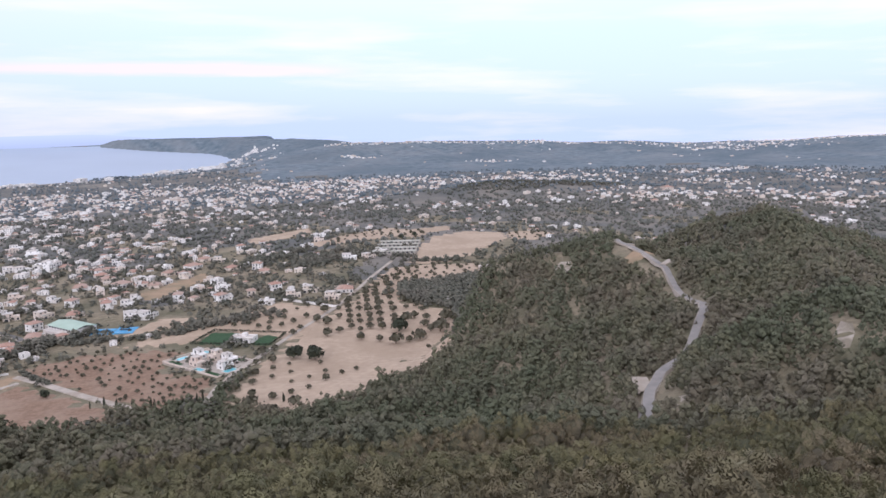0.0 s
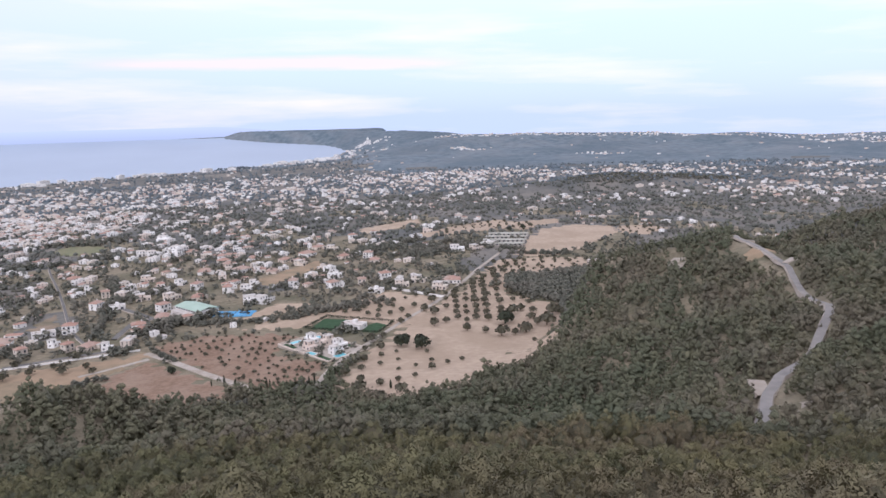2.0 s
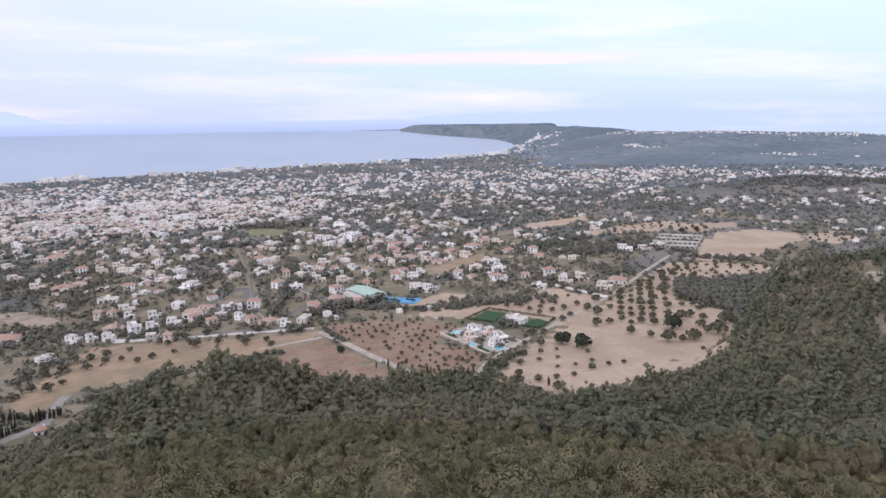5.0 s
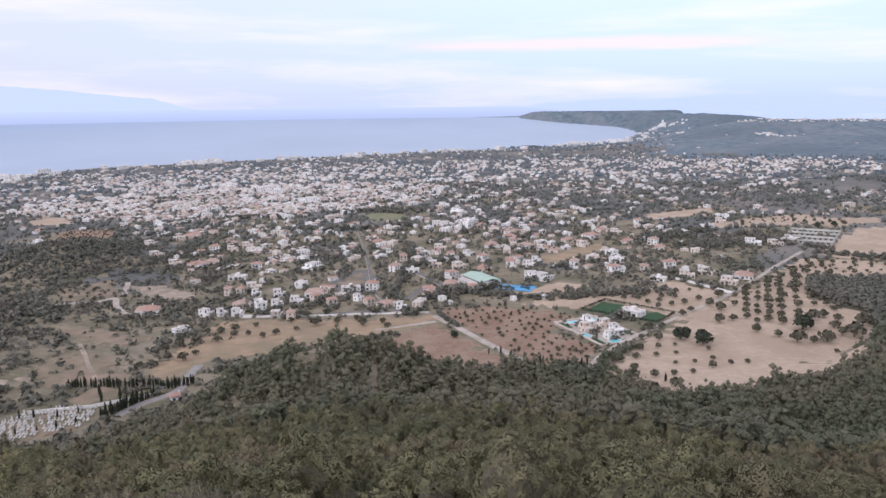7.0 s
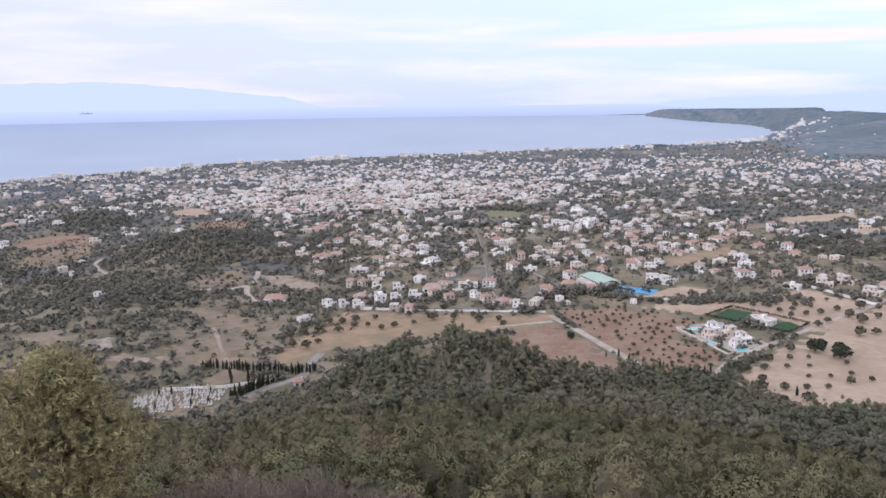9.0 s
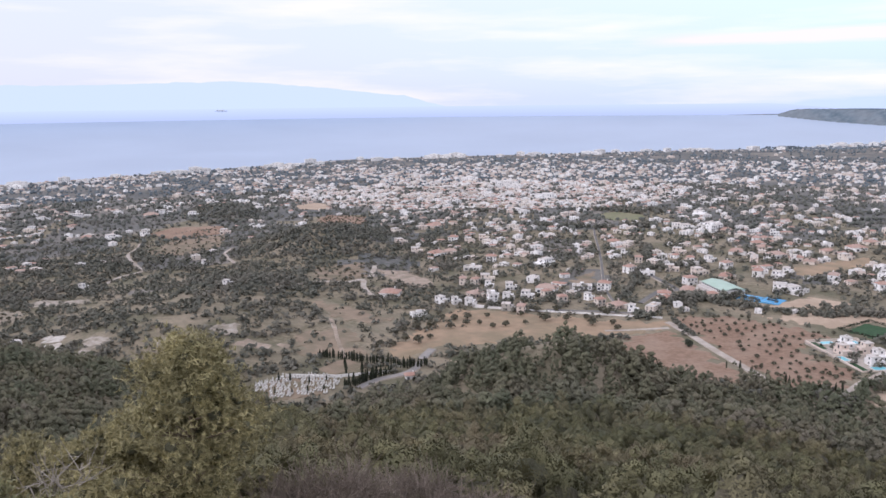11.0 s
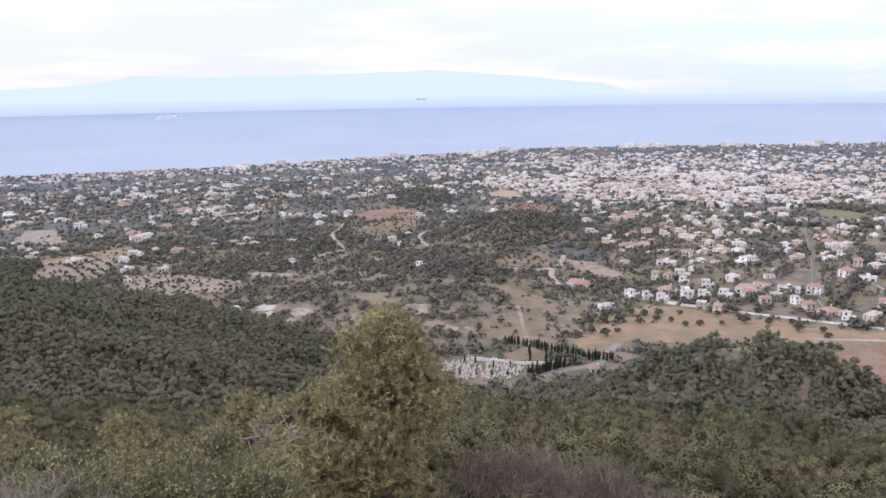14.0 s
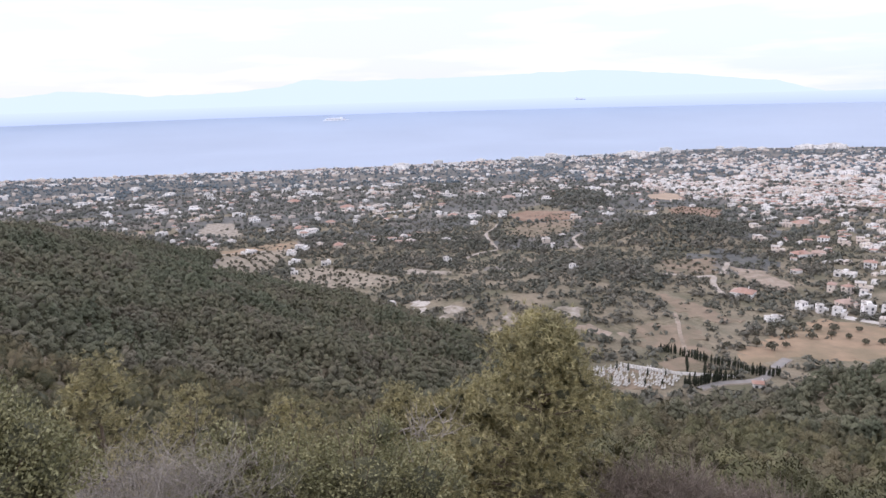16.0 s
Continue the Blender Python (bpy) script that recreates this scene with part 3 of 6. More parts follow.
field("orchard_soil", "terraced orchard on pale soil", "field", [(-778, 45), (-812, 53), (-821, 83), (-721, 151), (-683, 140), (-693, 93), (-640, 70), (-702, 49)])
field("dry_grass", "dry yellow field strip", "field", [(-961, -28), (-1000, 74), (-942, 74), (-890, -24)])
field("red_soil", "reddish cultivated strip between houses", "field", [(-1081, 395), (-1128, 447), (-1040, 496), (-983, 468), (-1009, 399)])
field("fallow", "terraced dry grove on a low rise", "field", [(-930, 335), (-995, 393), (-983, 468), (-898, 427), (-878, 361)])
field("fallow", "dry grove slope beside a white track", "field", [(-672, 412), (-663, 477), (-599, 434), (-581, 411), (-614, 383)])
field("tan_soil", "flat tan plot inland of the town", "field", [(-1216, 720), (-1230, 773), (-1176, 769), (-1118, 725), (-1159, 694)])
field("red_soil", "brown orchard plot beside the town", "field", [(-1050, 662), (-1065, 699), (-986, 716), (-887, 638), (-827, 527)])
field("fallow", "mixed dry plots with low trees", "field", [(-445, 554), (-455, 614), (-422, 577), (-421, 549)])
field("tan_soil", "pale strip of stubble on the plain", "field", [(-302, 1125), (-223, 1225), (-208, 1169), (-278, 1067)])
field("tan_soil", "long pale stubble strip on the plain", "field", [(-199, 1062), (-108, 1142), (8, 1216), (9, 1156), (-94, 1066), (-182, 1008)])
field("dry_grass", "ochre strip beside houses", "field", [(-324, 765), (-288, 872), (-267, 842), (-291, 718)])
field("lawn", "green garden lawn inside a dark hedge", "lawn", [(-199, 566), (-191, 597), (-166, 592), (-172, 561)])
field("lawn", "green garden lawn inside a dark hedge", "lawn", [(-150, 588), (-132, 584), (-137, 556), (-153, 559)])
field("dry_turf", "green football pitch on the town edge", "football pitch", [(-706, 959), (-723, 1003), (-671, 1021), (-629, 976), (-620, 932), (-657, 919)])
road("gravel", "pale lane along the olive grove", 3.6, [(-147, 430), (-148, 464), (-144, 502), (-138, 526), (-126, 579), (-102, 666), (-89, 745), (-81, 810), (-66, 902)])
road("gravel", "pale gravel lane between ploughed fields", 5, [(-301, 501), (-276, 487), (-239, 462), (-206, 440), (-182, 423)])
road("gravel", "pale track across the ochre field", 3.5, [(-321, 448), (-310, 462), (-292, 488)])
road("gravel", "white dirt track climbing past houses", 5, [(-530, 394), (-545, 395), (-570, 407), (-590, 421), (-591, 402), (-603, 383), (-605, 353)])
road("gravel", "white dirt track climbing past houses", 5, [(-598, 437), (-619, 455), (-639, 473)])
road("bare_earth", "dirt track through the valley meadow", 2.6, [(-493, 319), (-471, 308), (-445, 293), (-416, 278), (-404, 271)])
road("gravel", "winding dirt track on the low rise", 4, [(-786, 240), (-809, 262), (-817, 280), (-829, 292), (-897, 305), (-945, 319), (-982, 344), (-1011, 358)])
road("gravel", "winding dirt track on the low rise", 4, [(-779, 381), (-812, 388), (-847, 401), (-869, 422)])
road("gravel", "pale lane across dry plots", 3.5, [(-928, -27), (-933, 5), (-931, 45), (-927, 80)])
road("street", "grey street running towards the town", 2.4, [(-350, 510), (-377, 534), (-404, 562), (-432, 597), (-476, 654), (-540, 735), (-609, 819), (-642, 869), (-667, 917)])
road("street", "grey street between gardens", 5, [(-349, 536), (-359, 584), (-349, 595), (-396, 629), (-437, 655)])
road("street", "narrow street between houses", 5, [(-393, 466), (-363, 488), (-331, 507)])
HILL_ROAD = len(ROADS)
road("asphalt", "grey mountain road winding along the wooded ridge", 3.5, [(59, 215), (64, 229), (68, 242), (73, 252), (77, 261), (85, 271), (93, 281), (103, 304), (110, 319), (118, 336), (126, 362), (130, 390), (131, 412), (133, 430), (135, 448), (136, 469), (134, 500), (129, 522), (124, 533), (127, 542), (139, 547)])
road("gravel", "pale gravel lay-by beside the mountain road", 6, [(69, 261), (68, 249), (68, 242)])
road("gravel", "pale dirt side track on the ridge", 3.5, [(136, 464), (148, 478), (160, 492)])
road("asphalt", "grey access road of the cemetery", 6, [(-366, 307), (-372, 317), (-377, 326)])
road("asphalt", "grey access road of the cemetery", 5, [(-354, 247), (-357, 264), (-354, 279), (-355, 291), (-364, 305)])
field("pale_rock", "white eroded rock face on the valley slope", "rock scar", [(-579, 128), (-610, 137), (-595, 151), (-568, 140), (-549, 128)])
field("rock", "pale bare earth slope among scrub", "bare slope", [(-557, 147), (-570, 156), (-556, 169), (-542, 167), (-539, 155), (-506, 135), (-529, 137)])
field("rock", "pale eroded gully among scrub", "bare slope", [(-519, 185), (-516, 197), (-496, 193), (-488, 174), (-497, 173)])
field("rock", "pale rock outcrop above the valley", "rock scar", [(-507, 220), (-517, 232), (-518, 249), (-500, 250), (-494, 233)])
field("bare_earth", "pale bare earth terrace", "bare slope", [(-482, 226), (-483, 242), (-456, 260), (-447, 255), (-470, 226)])
field("fallow", "worn earth ground of a walled cemetery", "cemetery ground", [(-399, 197), (-404, 224), (-380, 246), (-362, 230), (-372, 194)])
field("rock", "pale eroded rock slope below the houses", "rock scar", [(-1150, -63), (-1225, -47), (-1204, -8), (-1074, 4), (-1107, -51)])
field("rock", "pale strip of bare stony ground", "rock scar", [(-767, 162), (-720, 209), (-706, 199), (-732, 157)])
field("bare_earth", "grey building plot of bare earth", "bare plot", [(-625, 462), (-600, 483), (-540, 470), (-525, 448), (-560, 440)])
field("red_soil", "reddish clearing on the wooded knoll", "clearing", [(-262, 288), (-250, 300), (-236, 290), (-246, 272)])
field("scrub_ground", "dark strip of turned earth in a pale field", "earth patch", [(-46, 505), (-30, 494), (-8, 492), (-2, 502), (-4, 512), (-20, 506), (-36, 508)])
field("scrub_ground", "dark strip of turned earth in a pale field", "earth patch", [(-62, 520), (-50, 517), (-48, 522), (-58, 525)])
field("rock", "pale rock outcrop on the wooded knoll", "rock outcrop", [(-230, 250), (-222, 262), (-206, 258), (-212, 245)])
field("rock", "pale rock face among pines", "rock outcrop", [(80, 533), (90, 529), (83, 502), (78, 516)])
field("rock", "pale rock outcrop among pines", "rock outcrop", [(176, 372), (188, 382), (185, 365), (168, 352)])
field("rock", "grey rock face among pines", "rock outcrop", [(124, 238), (131, 238), (126, 222), (120, 221)])
field("rock", "pale bank above the mountain road", "rock outcrop", [(72, 237), (77, 233), (72, 223), (68, 226)])
field("rock", "pale rock outcrop among pines", "rock outcrop", [(188, 491), (195, 492), (191, 479), (184, 472)])
field("dry_grass", "ochre bank below the road bend", "road bank", [(116, 500), (134, 512), (150, 512), (140, 500), (120, 486)])

# ---- woods and trees in the distance ----
def scatter(step, r0, r1, az0, az1, seed):
    """Places about step metres apart within a ring sector."""
    r = np.random.default_rng(seed)
    n = int(radians(az1 - az0) * (r1 * r1 - r0 * r0) / 2 / step**2)
    rad = np.sqrt(r.uniform(r0 * r0, r1 * r1, n))
    return polar(r.uniform(az0, az1, n), rad)


def jittered(step, r0, r1, az0, az1, seed):
    """Places on a shaken net, so that no bare holes are left."""
    r = np.random.default_rng(seed)
    k = np.arange(-r1, r1 + step, step)
    x, y = [q.ravel() + r.uniform(-0.45, 0.45, q.size) * step for q in np.meshgrid(k, k)]
    d, az = np.hypot(x, y), np.degrees(np.arctan2(-x, y))
    on = (d >= r0) & (d < r1) & (az > az0) & (az < az1)
    return x[on], y[on]


def off_fields(x, y):
    ok = np.ones(np.shape(x), bool)
    for poly in FIELDS:
        ok &= ~inside(x, y, poly)
    return ok


def off_roads(x, y, gap):
    ok = np.ones(np.shape(x), bool)
    for line in ROADS:
        near = (x > line[:, 0].min() - gap) & (x < line[:, 0].max() + gap) & (y > line[:, 1].min() - gap) & (y < line[:, 1].max() + gap)
        if near.any():
            d = np.min(np.hypot(x[near][:, None] - line[None, :, 0], y[near][:, None] - line[None, :, 1]), axis=1)
            ok[np.flatnonzero(near)[d < gap]] = False
    return ok


def in_sight(x, y, top):
    """Whether something of that height is seen from the viewpoint over the land between."""
    own = (height(x, y) + top - EYE_Z) / np.hypot(x, y)
    seen = np.ones(np.shape(x), bool)
    for k in np.linspace(0.06, 0.96, 46):
        seen &= ((height(x * k, y * k) + 3 - EYE_Z) / (np.hypot(x, y) * k) < own) | (np.hypot(x, y) * k < 120)
    return seen


def plant(soup, x, y, size, low, leafs, leaf, flat, kinds=6, seed=0, squash=1.0, lift=0.5, vary=(0.7, 1.25), core=True, pads=0, pad=0.4):
    r = np.random.default_rng(seed)
    z = height(x, y)
    which = r.integers(0, kinds, len(x))
    size = np.broadcast_to(size, x.shape)
    for k in range(kinds):
        on = which == k
        s = size[on] * r.uniform(*vary, on.sum())
        p = np.stack([x[on], y[on], z[on] + s * lift + low], -1)
        yaw = r.uniform(0, 6.28, on.sum())
        sc = np.stack([s, s, s * squash * r.uniform(0.8, 1.2, on.sum())], -1)
        if leafs:
            soup.tile(*crown(seed * 50 + k, leafs, leaf, flat), p, yaw, sc, 0, soft=0.5)
        if pads:
            v, f, q = lobes(seed * 50 + k, pads, pad)
            soup.tile(v, f, p, yaw, sc, 0, normals=q)
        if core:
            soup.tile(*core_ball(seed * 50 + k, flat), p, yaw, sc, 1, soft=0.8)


OPEN_GROUND = [(-585, 140, 16), (-560, 160, 10), (-500, 200, 14), (-389, 217, 24), (-375, 237, 19), (-365, 265, 13), (-355, 292, 10), (-345, 285, 6), (-211, 248, 9), (-580, 138, 17), (-508, 238, 9)]  # scars and the cemetery


def clear_view(x, y):
    """Low growth only between the viewpoint and the mountain road."""
    ok = np.ones(np.shape(x), bool)
    d = np.hypot(x, y)
    line = ROADS[HILL_ROAD]
    line = line[(line[:, 1] > 302) | (line[:, 1] < 260)]  # between, tall pines hide the road
    for push in (0, 6, 12, 18, 24):
        k = 1 + push / d
        far = np.flatnonzero((d > 180) & (d < 600) & ((push < 13) | (d > 330)))
        q = np.min(np.hypot(x[far][:, None] * k[far][:, None] - line[None, :, 0], y[far][:, None] * k[far][:, None] - line[None, :, 1]), axis=1)
        ok[far[q < 3.3]] = False
    return ok


def build_woods():
    near, hill = Soup(), Soup()
    for r0, r1, step, size, leafs, leaf, pads, pad in ((40, 100, 3.7, 2.4, 110, 0.15, 12, 0.33), (100, 190, 4.2, 2.7, 40, 0.19, 9, 0.37), (190, 360, 4.7, 3.0, 12, 0.24, 8, 0.42), (360, 950, 5.2, 3.3, 4, 0.32, 5, 0.5)):
        x, y = jittered(step, r0, r1, -42, 112, int(r0))
        r = np.random.default_rng(int(r0) + 1)
        rise, az = wooded(x, y), np.degrees(np.arctan2(-x, y))
        foot = (rise > -30) & (az > 11) & (az < 37) & (np.hypot(x, y) < 500)  # the wood runs down to the edge of the fields
        on = ((rise > -4.0) | foot) & off_fields(x, y) & off_roads(x, y, 4.5)
        # sunken gaps and a few clearings
        on &= r.uniform(size=len(x)) < 0.96
        for cx, cy, rad in OPEN_GROUND:
            on &= np.hypot(x - cx, y - cy) > rad
        x, y = x[on], y[on]
        on = clear_view(x, y)
        x, y = x[on], y[on]
        s = near if r0 < 150 else hill
        on = in_sight(x, y, 7) | (np.random.default_rng(8).uniform(size=len(x)) < 0.1)
        plant(s, x[on], y[on], size * (1 + 0.22 * waves(x[on], y[on], 26, 32)), 1.0, leafs, leaf, 0.9, seed=int(r0), squash=1.4, vary=(0.5, 1.35), core=r0 < 190, pads=pads, pad=pad)
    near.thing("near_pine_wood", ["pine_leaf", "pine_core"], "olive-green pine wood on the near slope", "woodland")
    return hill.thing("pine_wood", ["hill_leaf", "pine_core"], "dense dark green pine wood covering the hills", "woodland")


build_woods()


def build_town_trees():
    s, far = Soup(), Soup()
    r = np.random.default_rng(5)
    for r0, r1, step, leafs, leaf, size, core in ((420, 1000, 8.2, 3, 0.45, 2.9, True), (1000, 1700, 9.8, 0, 0, 3.7, True), (1700, 2700, 15, 0, 0, 4.4, True), (2700, 3600, 27, 0, 0, 5.2, True)):
        x, y = scatter(step, r0, r1, -40, 108, 77 + r0)
        on = (inland(x, y) > 40) & (wooded(x, y) < 0) & (r.uniform(size=len(x)) < 0.58 + 0.3 * waves(x, y, 260, 12) + 0.5 * waves(x, y, 62, 13)) & ((np.degrees(np.arctan2(-x, y)) > 14) | (r0 < 2600)) & off_fields(x, y) & off_roads(x, y, 5)
        for cx, cy, rad in OPEN_GROUND:
            on &= np.hypot(x - cx, y - cy) > rad
        x, y = x[on], y[on]
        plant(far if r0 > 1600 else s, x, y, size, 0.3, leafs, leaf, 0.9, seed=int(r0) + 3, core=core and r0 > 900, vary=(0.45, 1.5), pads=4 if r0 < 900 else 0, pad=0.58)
    # low scrub of the valley and the slopes
    for r0, r1, step, az0, az1 in ((380, 1150, 5.2, 46, 100), (1150, 1900, 16, 40, 106), (500, 1500, 13, -30, 46)):
        x, y = scatter(step, r0, r1, az0, az1, r0 + 5)
        on = (inland(x, y) > 60) & (wooded(x, y) < 2) & (off_fields(x, y) | ((r0 == 380) & (r.uniform(size=len(x)) < 0.22) & (x < -400))) & off_roads(x, y, 3.5) & (waves(x, y, 90, 17) + 0.6 * waves(x, y, 30, 18) > -0.45)
        for cx, cy, rad in OPEN_GROUND:
            on &= np.hypot(x - cx, y - cy) > rad
        x, y = x[on], y[on]
        plant(s, x, y, 1.9, 0.0, 6, 0.68, 0.75, seed=r0 + 9, core=False, vary=(0.4, 1.5), lift=0.35)
    # dark knolls
    for cx, cy, rx, ry, turn in ((-800, 520, 130, 70, 150), (-1180, 560, 140, 60, 160), (125, 1760, 120, 80, 0), (-640, 330, 70, 40, 20), (300, 1850, 140, 80, 0), (-760, 150, 90, 45, 100), (-900, 250, 90, 60, 60)):
        n = int(rx * ry / 16)
        a, q = r.uniform(0, 6.28, n), np.sqrt(r.uniform(0, 1, n))
        u, v = np.cos(a) * q * rx, np.sin(a) * q * ry
        c, k = math.cos(radians(turn)), math.sin(radians(turn))
        x, y = cx + u * c - v * k, cy + u * k + v * c
        ok = off_fields(x, y) & off_roads(x, y, 5)
        plant(s, x[ok], y[ok], 3.0, 0.2, 14, 0.5, 0.8, seed=int(abs(cx)), vary=(0.5, 1.2))
    far.thing("distant_trees", ["hazed_leaf", "hazed_leaf"], "grey-green trees with painted haze on the distant plain and ridge", "trees", drawn_in=True)
    return s.thing("garden_trees", ["town_leaf", "town_core"], "dark green garden trees and scrub between the houses", "trees")


build_town_trees()


def build_belts():
    """Dark rows of trees along field edges: ends of each row, width, crown size."""
    s = Soup()
    r = np.random.default_rng(15)
    rows = (((-345, 560), (-315, 572), 18, 4.6), ((-372, 545), (-395, 600), 7, 3.2), ((-400, 600), (-440, 700), 7, 3.2), ((-450, 700), (-500, 780), 8, 3.4), ((-640, 1060), (-760, 1000), 16, 4.4), ((-820, 900), (-900, 860), 14, 4.0), ((-700, 800), (-600, 850), 16, 4.2), ((-220, 612), (-150, 645), 20, 3.6), ((-300, 575), (-245, 585), 8, 2.4), ((-330, 560), (-305, 590), 22, 4.0),
            ((-245, 578), (-215, 600), 8, 3.2), ((-50, 900), (20, 905), 14, 3.0), ((-45, 760), (-10, 700), 40, 3.6),
            ((-90, 930), (-36, 930), 8, 3.0), ((-180, 880), (-110, 960), 50, 3.6), ((-240, 900), (-190, 1000), 30, 3.8), ((-330, 500), (-310, 520), 6, 2.6),
            ((-420, 640), (-400, 720), 14, 3.4), ((-560, 900), (-600, 880), 18, 4.0), ((-660, 1010), (-700, 1040), 14, 4.0), ((10, 690), (14, 560), 14, 3.4),
            ((-300, 440), (-320, 410), 8, 2.8), ((-300, 507), (-268, 482), 3, 2.1))
    for (ax, ay), (bx, by), width, size in rows:
        n = int(math.hypot(bx - ax, by - ay) * max(width, 6) / (size * size * 2.2)) + 2
        t = r.uniform(size=n)
        plant(s, ax + (bx - ax) * t + r.normal(0, width / 3, n), ay + (by - ay) * t + r.normal(0, width / 3, n), size, 0.4, 14, 0.28, 0.95, seed=int(abs(ax)) + 1, kinds=4, core=False, pads=9, pad=0.48)
    return s.thing("tree_belts", ["town_leaf", "pine_core"], "dark belts of trees along the field edges", "trees")


build_belts()


# ---- single trees in the groves ----
def part(name, me, parent, label=""):
    """One mesh as a part under a thing."""
    ob = new(name, me)
    ob.parent = parent
    return tagged(ob, label)


def bm_mesh(bm, name, *mats):
    me = bpy.data.meshes.new(name)
    bm.to_mesh(me)
    bm.free()
    for k in mats:
        me.materials.append(MATS[k])
    return me


def trunk_mesh(name, r0, r1, h, limbs, seed, material="bark", spread=0.8):
    """A tapered, bent trunk with a few limbs."""
    r = random.Random(seed)
    bm = bmesh.new()

    def stem(a, b, ra, rb, n=6):
        a, b = Vector(a), Vector(b)
        z = (b - a).normalized()
        u = z.orthogonal().normalized()
        w = z.cross(u)
        rings = []
        for p, q in ((a, ra), (a.lerp(b, 0.5) + u * ra * r.uniform(-0.6, 0.6), (ra + rb) / 2), (b, rb)):
            rings.append([bm.verts.new(p + (u * math.cos(i * 6.2832 / n) + w * math.sin(i * 6.2832 / n)) * q) for i in range(n)])
        for k in range(2):
            for i in range(n):
                bm.faces.new((rings[k][i], rings[k][(i + 1) % n], rings[k + 1][(i + 1) % n], rings[k + 1][i]))

    top = (r.uniform(-0.1, 0.1) * h, r.uniform(-0.1, 0.1) * h, h * 0.6)
    stem((0, 0, -0.6), top, r0, r0 * 0.7)
    for i in range(limbs):
        a = i * 6.2832 / limbs + r.uniform(-0.4, 0.4)
        stem(top, (top[0] + math.cos(a) * spread * h * 0.4, top[1] + math.sin(a) * spread * h * 0.4, h * r.uniform(0.85, 1.1)), r0 * 0.55, r1)
    return bm_mesh(bm, name, material)


def crown_mesh(name, seed, leaves, leaf, size, flat, up, material, core=True):
    s = Soup()
    v, f = crown(seed, leaves, leaf, flat)
    s.add(v * size + (0, 0, up), f, 0)
    if core:
        v, f = core_ball(seed, flat)
        s.add(v * size * 0.95 + (0, 0, up), f, 1)
    return s.mesh(name, [material, "pine_core"])


def tree(name, label, category, group, trunk, crown_me):
    ob = tagged(new(name), label, category, group)
    part("trunk", trunk, ob)
    part("crown", crown_me, ob)
    return ob


OLIVES = [tree("olive_tree", "grey-green olive tree standing in a dry field", "olive tree", "olive trees of the groves",
               trunk_mesh("trunk", 0.22, 0.08, 1.5, 3, k), crown_mesh("crown", 400 + k, 48, 0.34, 2.25, 0.85, 1.85, "olive_leaf")) for k in range(4)]
PENDING_OLIVES = []


def grove(corners, step, turn, keep, size, jitter=0.18, seed=1):
    """Trees on a slanted net over a field."""
    r = np.random.default_rng(seed)
    c = np.array(corners)
    cx, cy = c.mean(0)
    span = np.ptp(c, axis=0).max()
    k = np.arange(-int(span / step[0]), int(span / step[0]) + 1)
    l = np.arange(-int(span / step[1]), int(span / step[1]) + 1)
    u, v = [q.ravel().astype(float) for q in np.meshgrid(k * step[0], l * step[1])]
    u += r.normal(0, jitter * step[0], u.shape)
    v += r.normal(0, jitter * step[1], v.shape)
    a = radians(turn)
    x, y = cx + u * math.cos(a) - v * math.sin(a), cy + u * math.sin(a) + v * math.cos(a)
    on = inside(x, y, corners) & (r.uniform(size=x.shape) < keep) & off_roads(x, y, 5) & (wooded(x, y) < 12)
    for q, w in zip(x[on], y[on]):
        PENDING_OLIVES.append((float(q), float(w), size * r.uniform(0.6, 1.3)))


SPIT = [(-44, 742), (-48, 715), (-40, 690), (-14, 668), (14, 652), (40, 690), (60, 740), (37, 800), (-6, 775)]
WOODED_SPIT = Soup()
sx, sy = jittered(4.6, 600, 860, -8, 6, 91)
son = inside(sx, sy, SPIT)
plant(WOODED_SPIT, sx[son], sy[son], 3.4, 1.0, 8, 0.3, 0.9, seed=92, squash=1.2, core=False, pads=8, pad=0.45)
WOODED_SPIT.thing("wooded_spit", ["town_leaf", "pine_core"], "tongue of dark dense trees reaching into the pale fields", "woodland")

for word in "-79,597,-93,692,7,1.35 -73,612,-87,714,6,1.1 -63,599,-81,730,9,1.5 -53,596,-73,742,9,1.55 -43,606,-65,800,10,1.4 -35,636,-53,806,8,1.3 -22,650,-40,690,4,1.3".split():
    ax, ay, bx, by, n, size = [float(q) for q in word.split(",")]
    for i in range(int(n)):
        t = i / (n - 1)
        PENDING_OLIVES.append((ax + (bx - ax) * t + random.uniform(-1, 1), ay + (by - ay) * t + random.uniform(-1.5, 1.5), size * random.uniform(0.8, 1.2)))
LOWER = "-135,509,0.9 -124,512,1.2 -129,483,1.2 -120,495,0.8 -126,463,1.0 -116,476,0.7 -111,505,0.6 -106,486,0.6 -101,463,0.6 -91,472,0.6 -86,444,0.7 -89,506,0.7 -82,485,0.7 -79,465,1.0 -134,452,1.1 -120,437,1.1 -131,432,0.9 -117,420,1.6 -105,429,1.1 -95,435,0.8 -90,414,1.2 -100,406,1.1 -61,485,0.7 -70,478,0.7"
UPPER = "-95,577,1.6 -87,588,1.2 -70,590,1.0 -67,566,1.4 -52,561,1.2 -39,553,2.1 -29,557,1.2 -21,563,2.1 -19,599,1.4 -14,538,0.7 -17,620,1.3 -28,626,1.5 -1,614,2.3 6,611,1.3 -5,581,2.6 -13,583,1.4 -35,615,1.9 -93,630,1.1 -97,657,1.0 -100,677,0.9 -109,650,1.6 -111,621,1.3 -100,612,1.7"
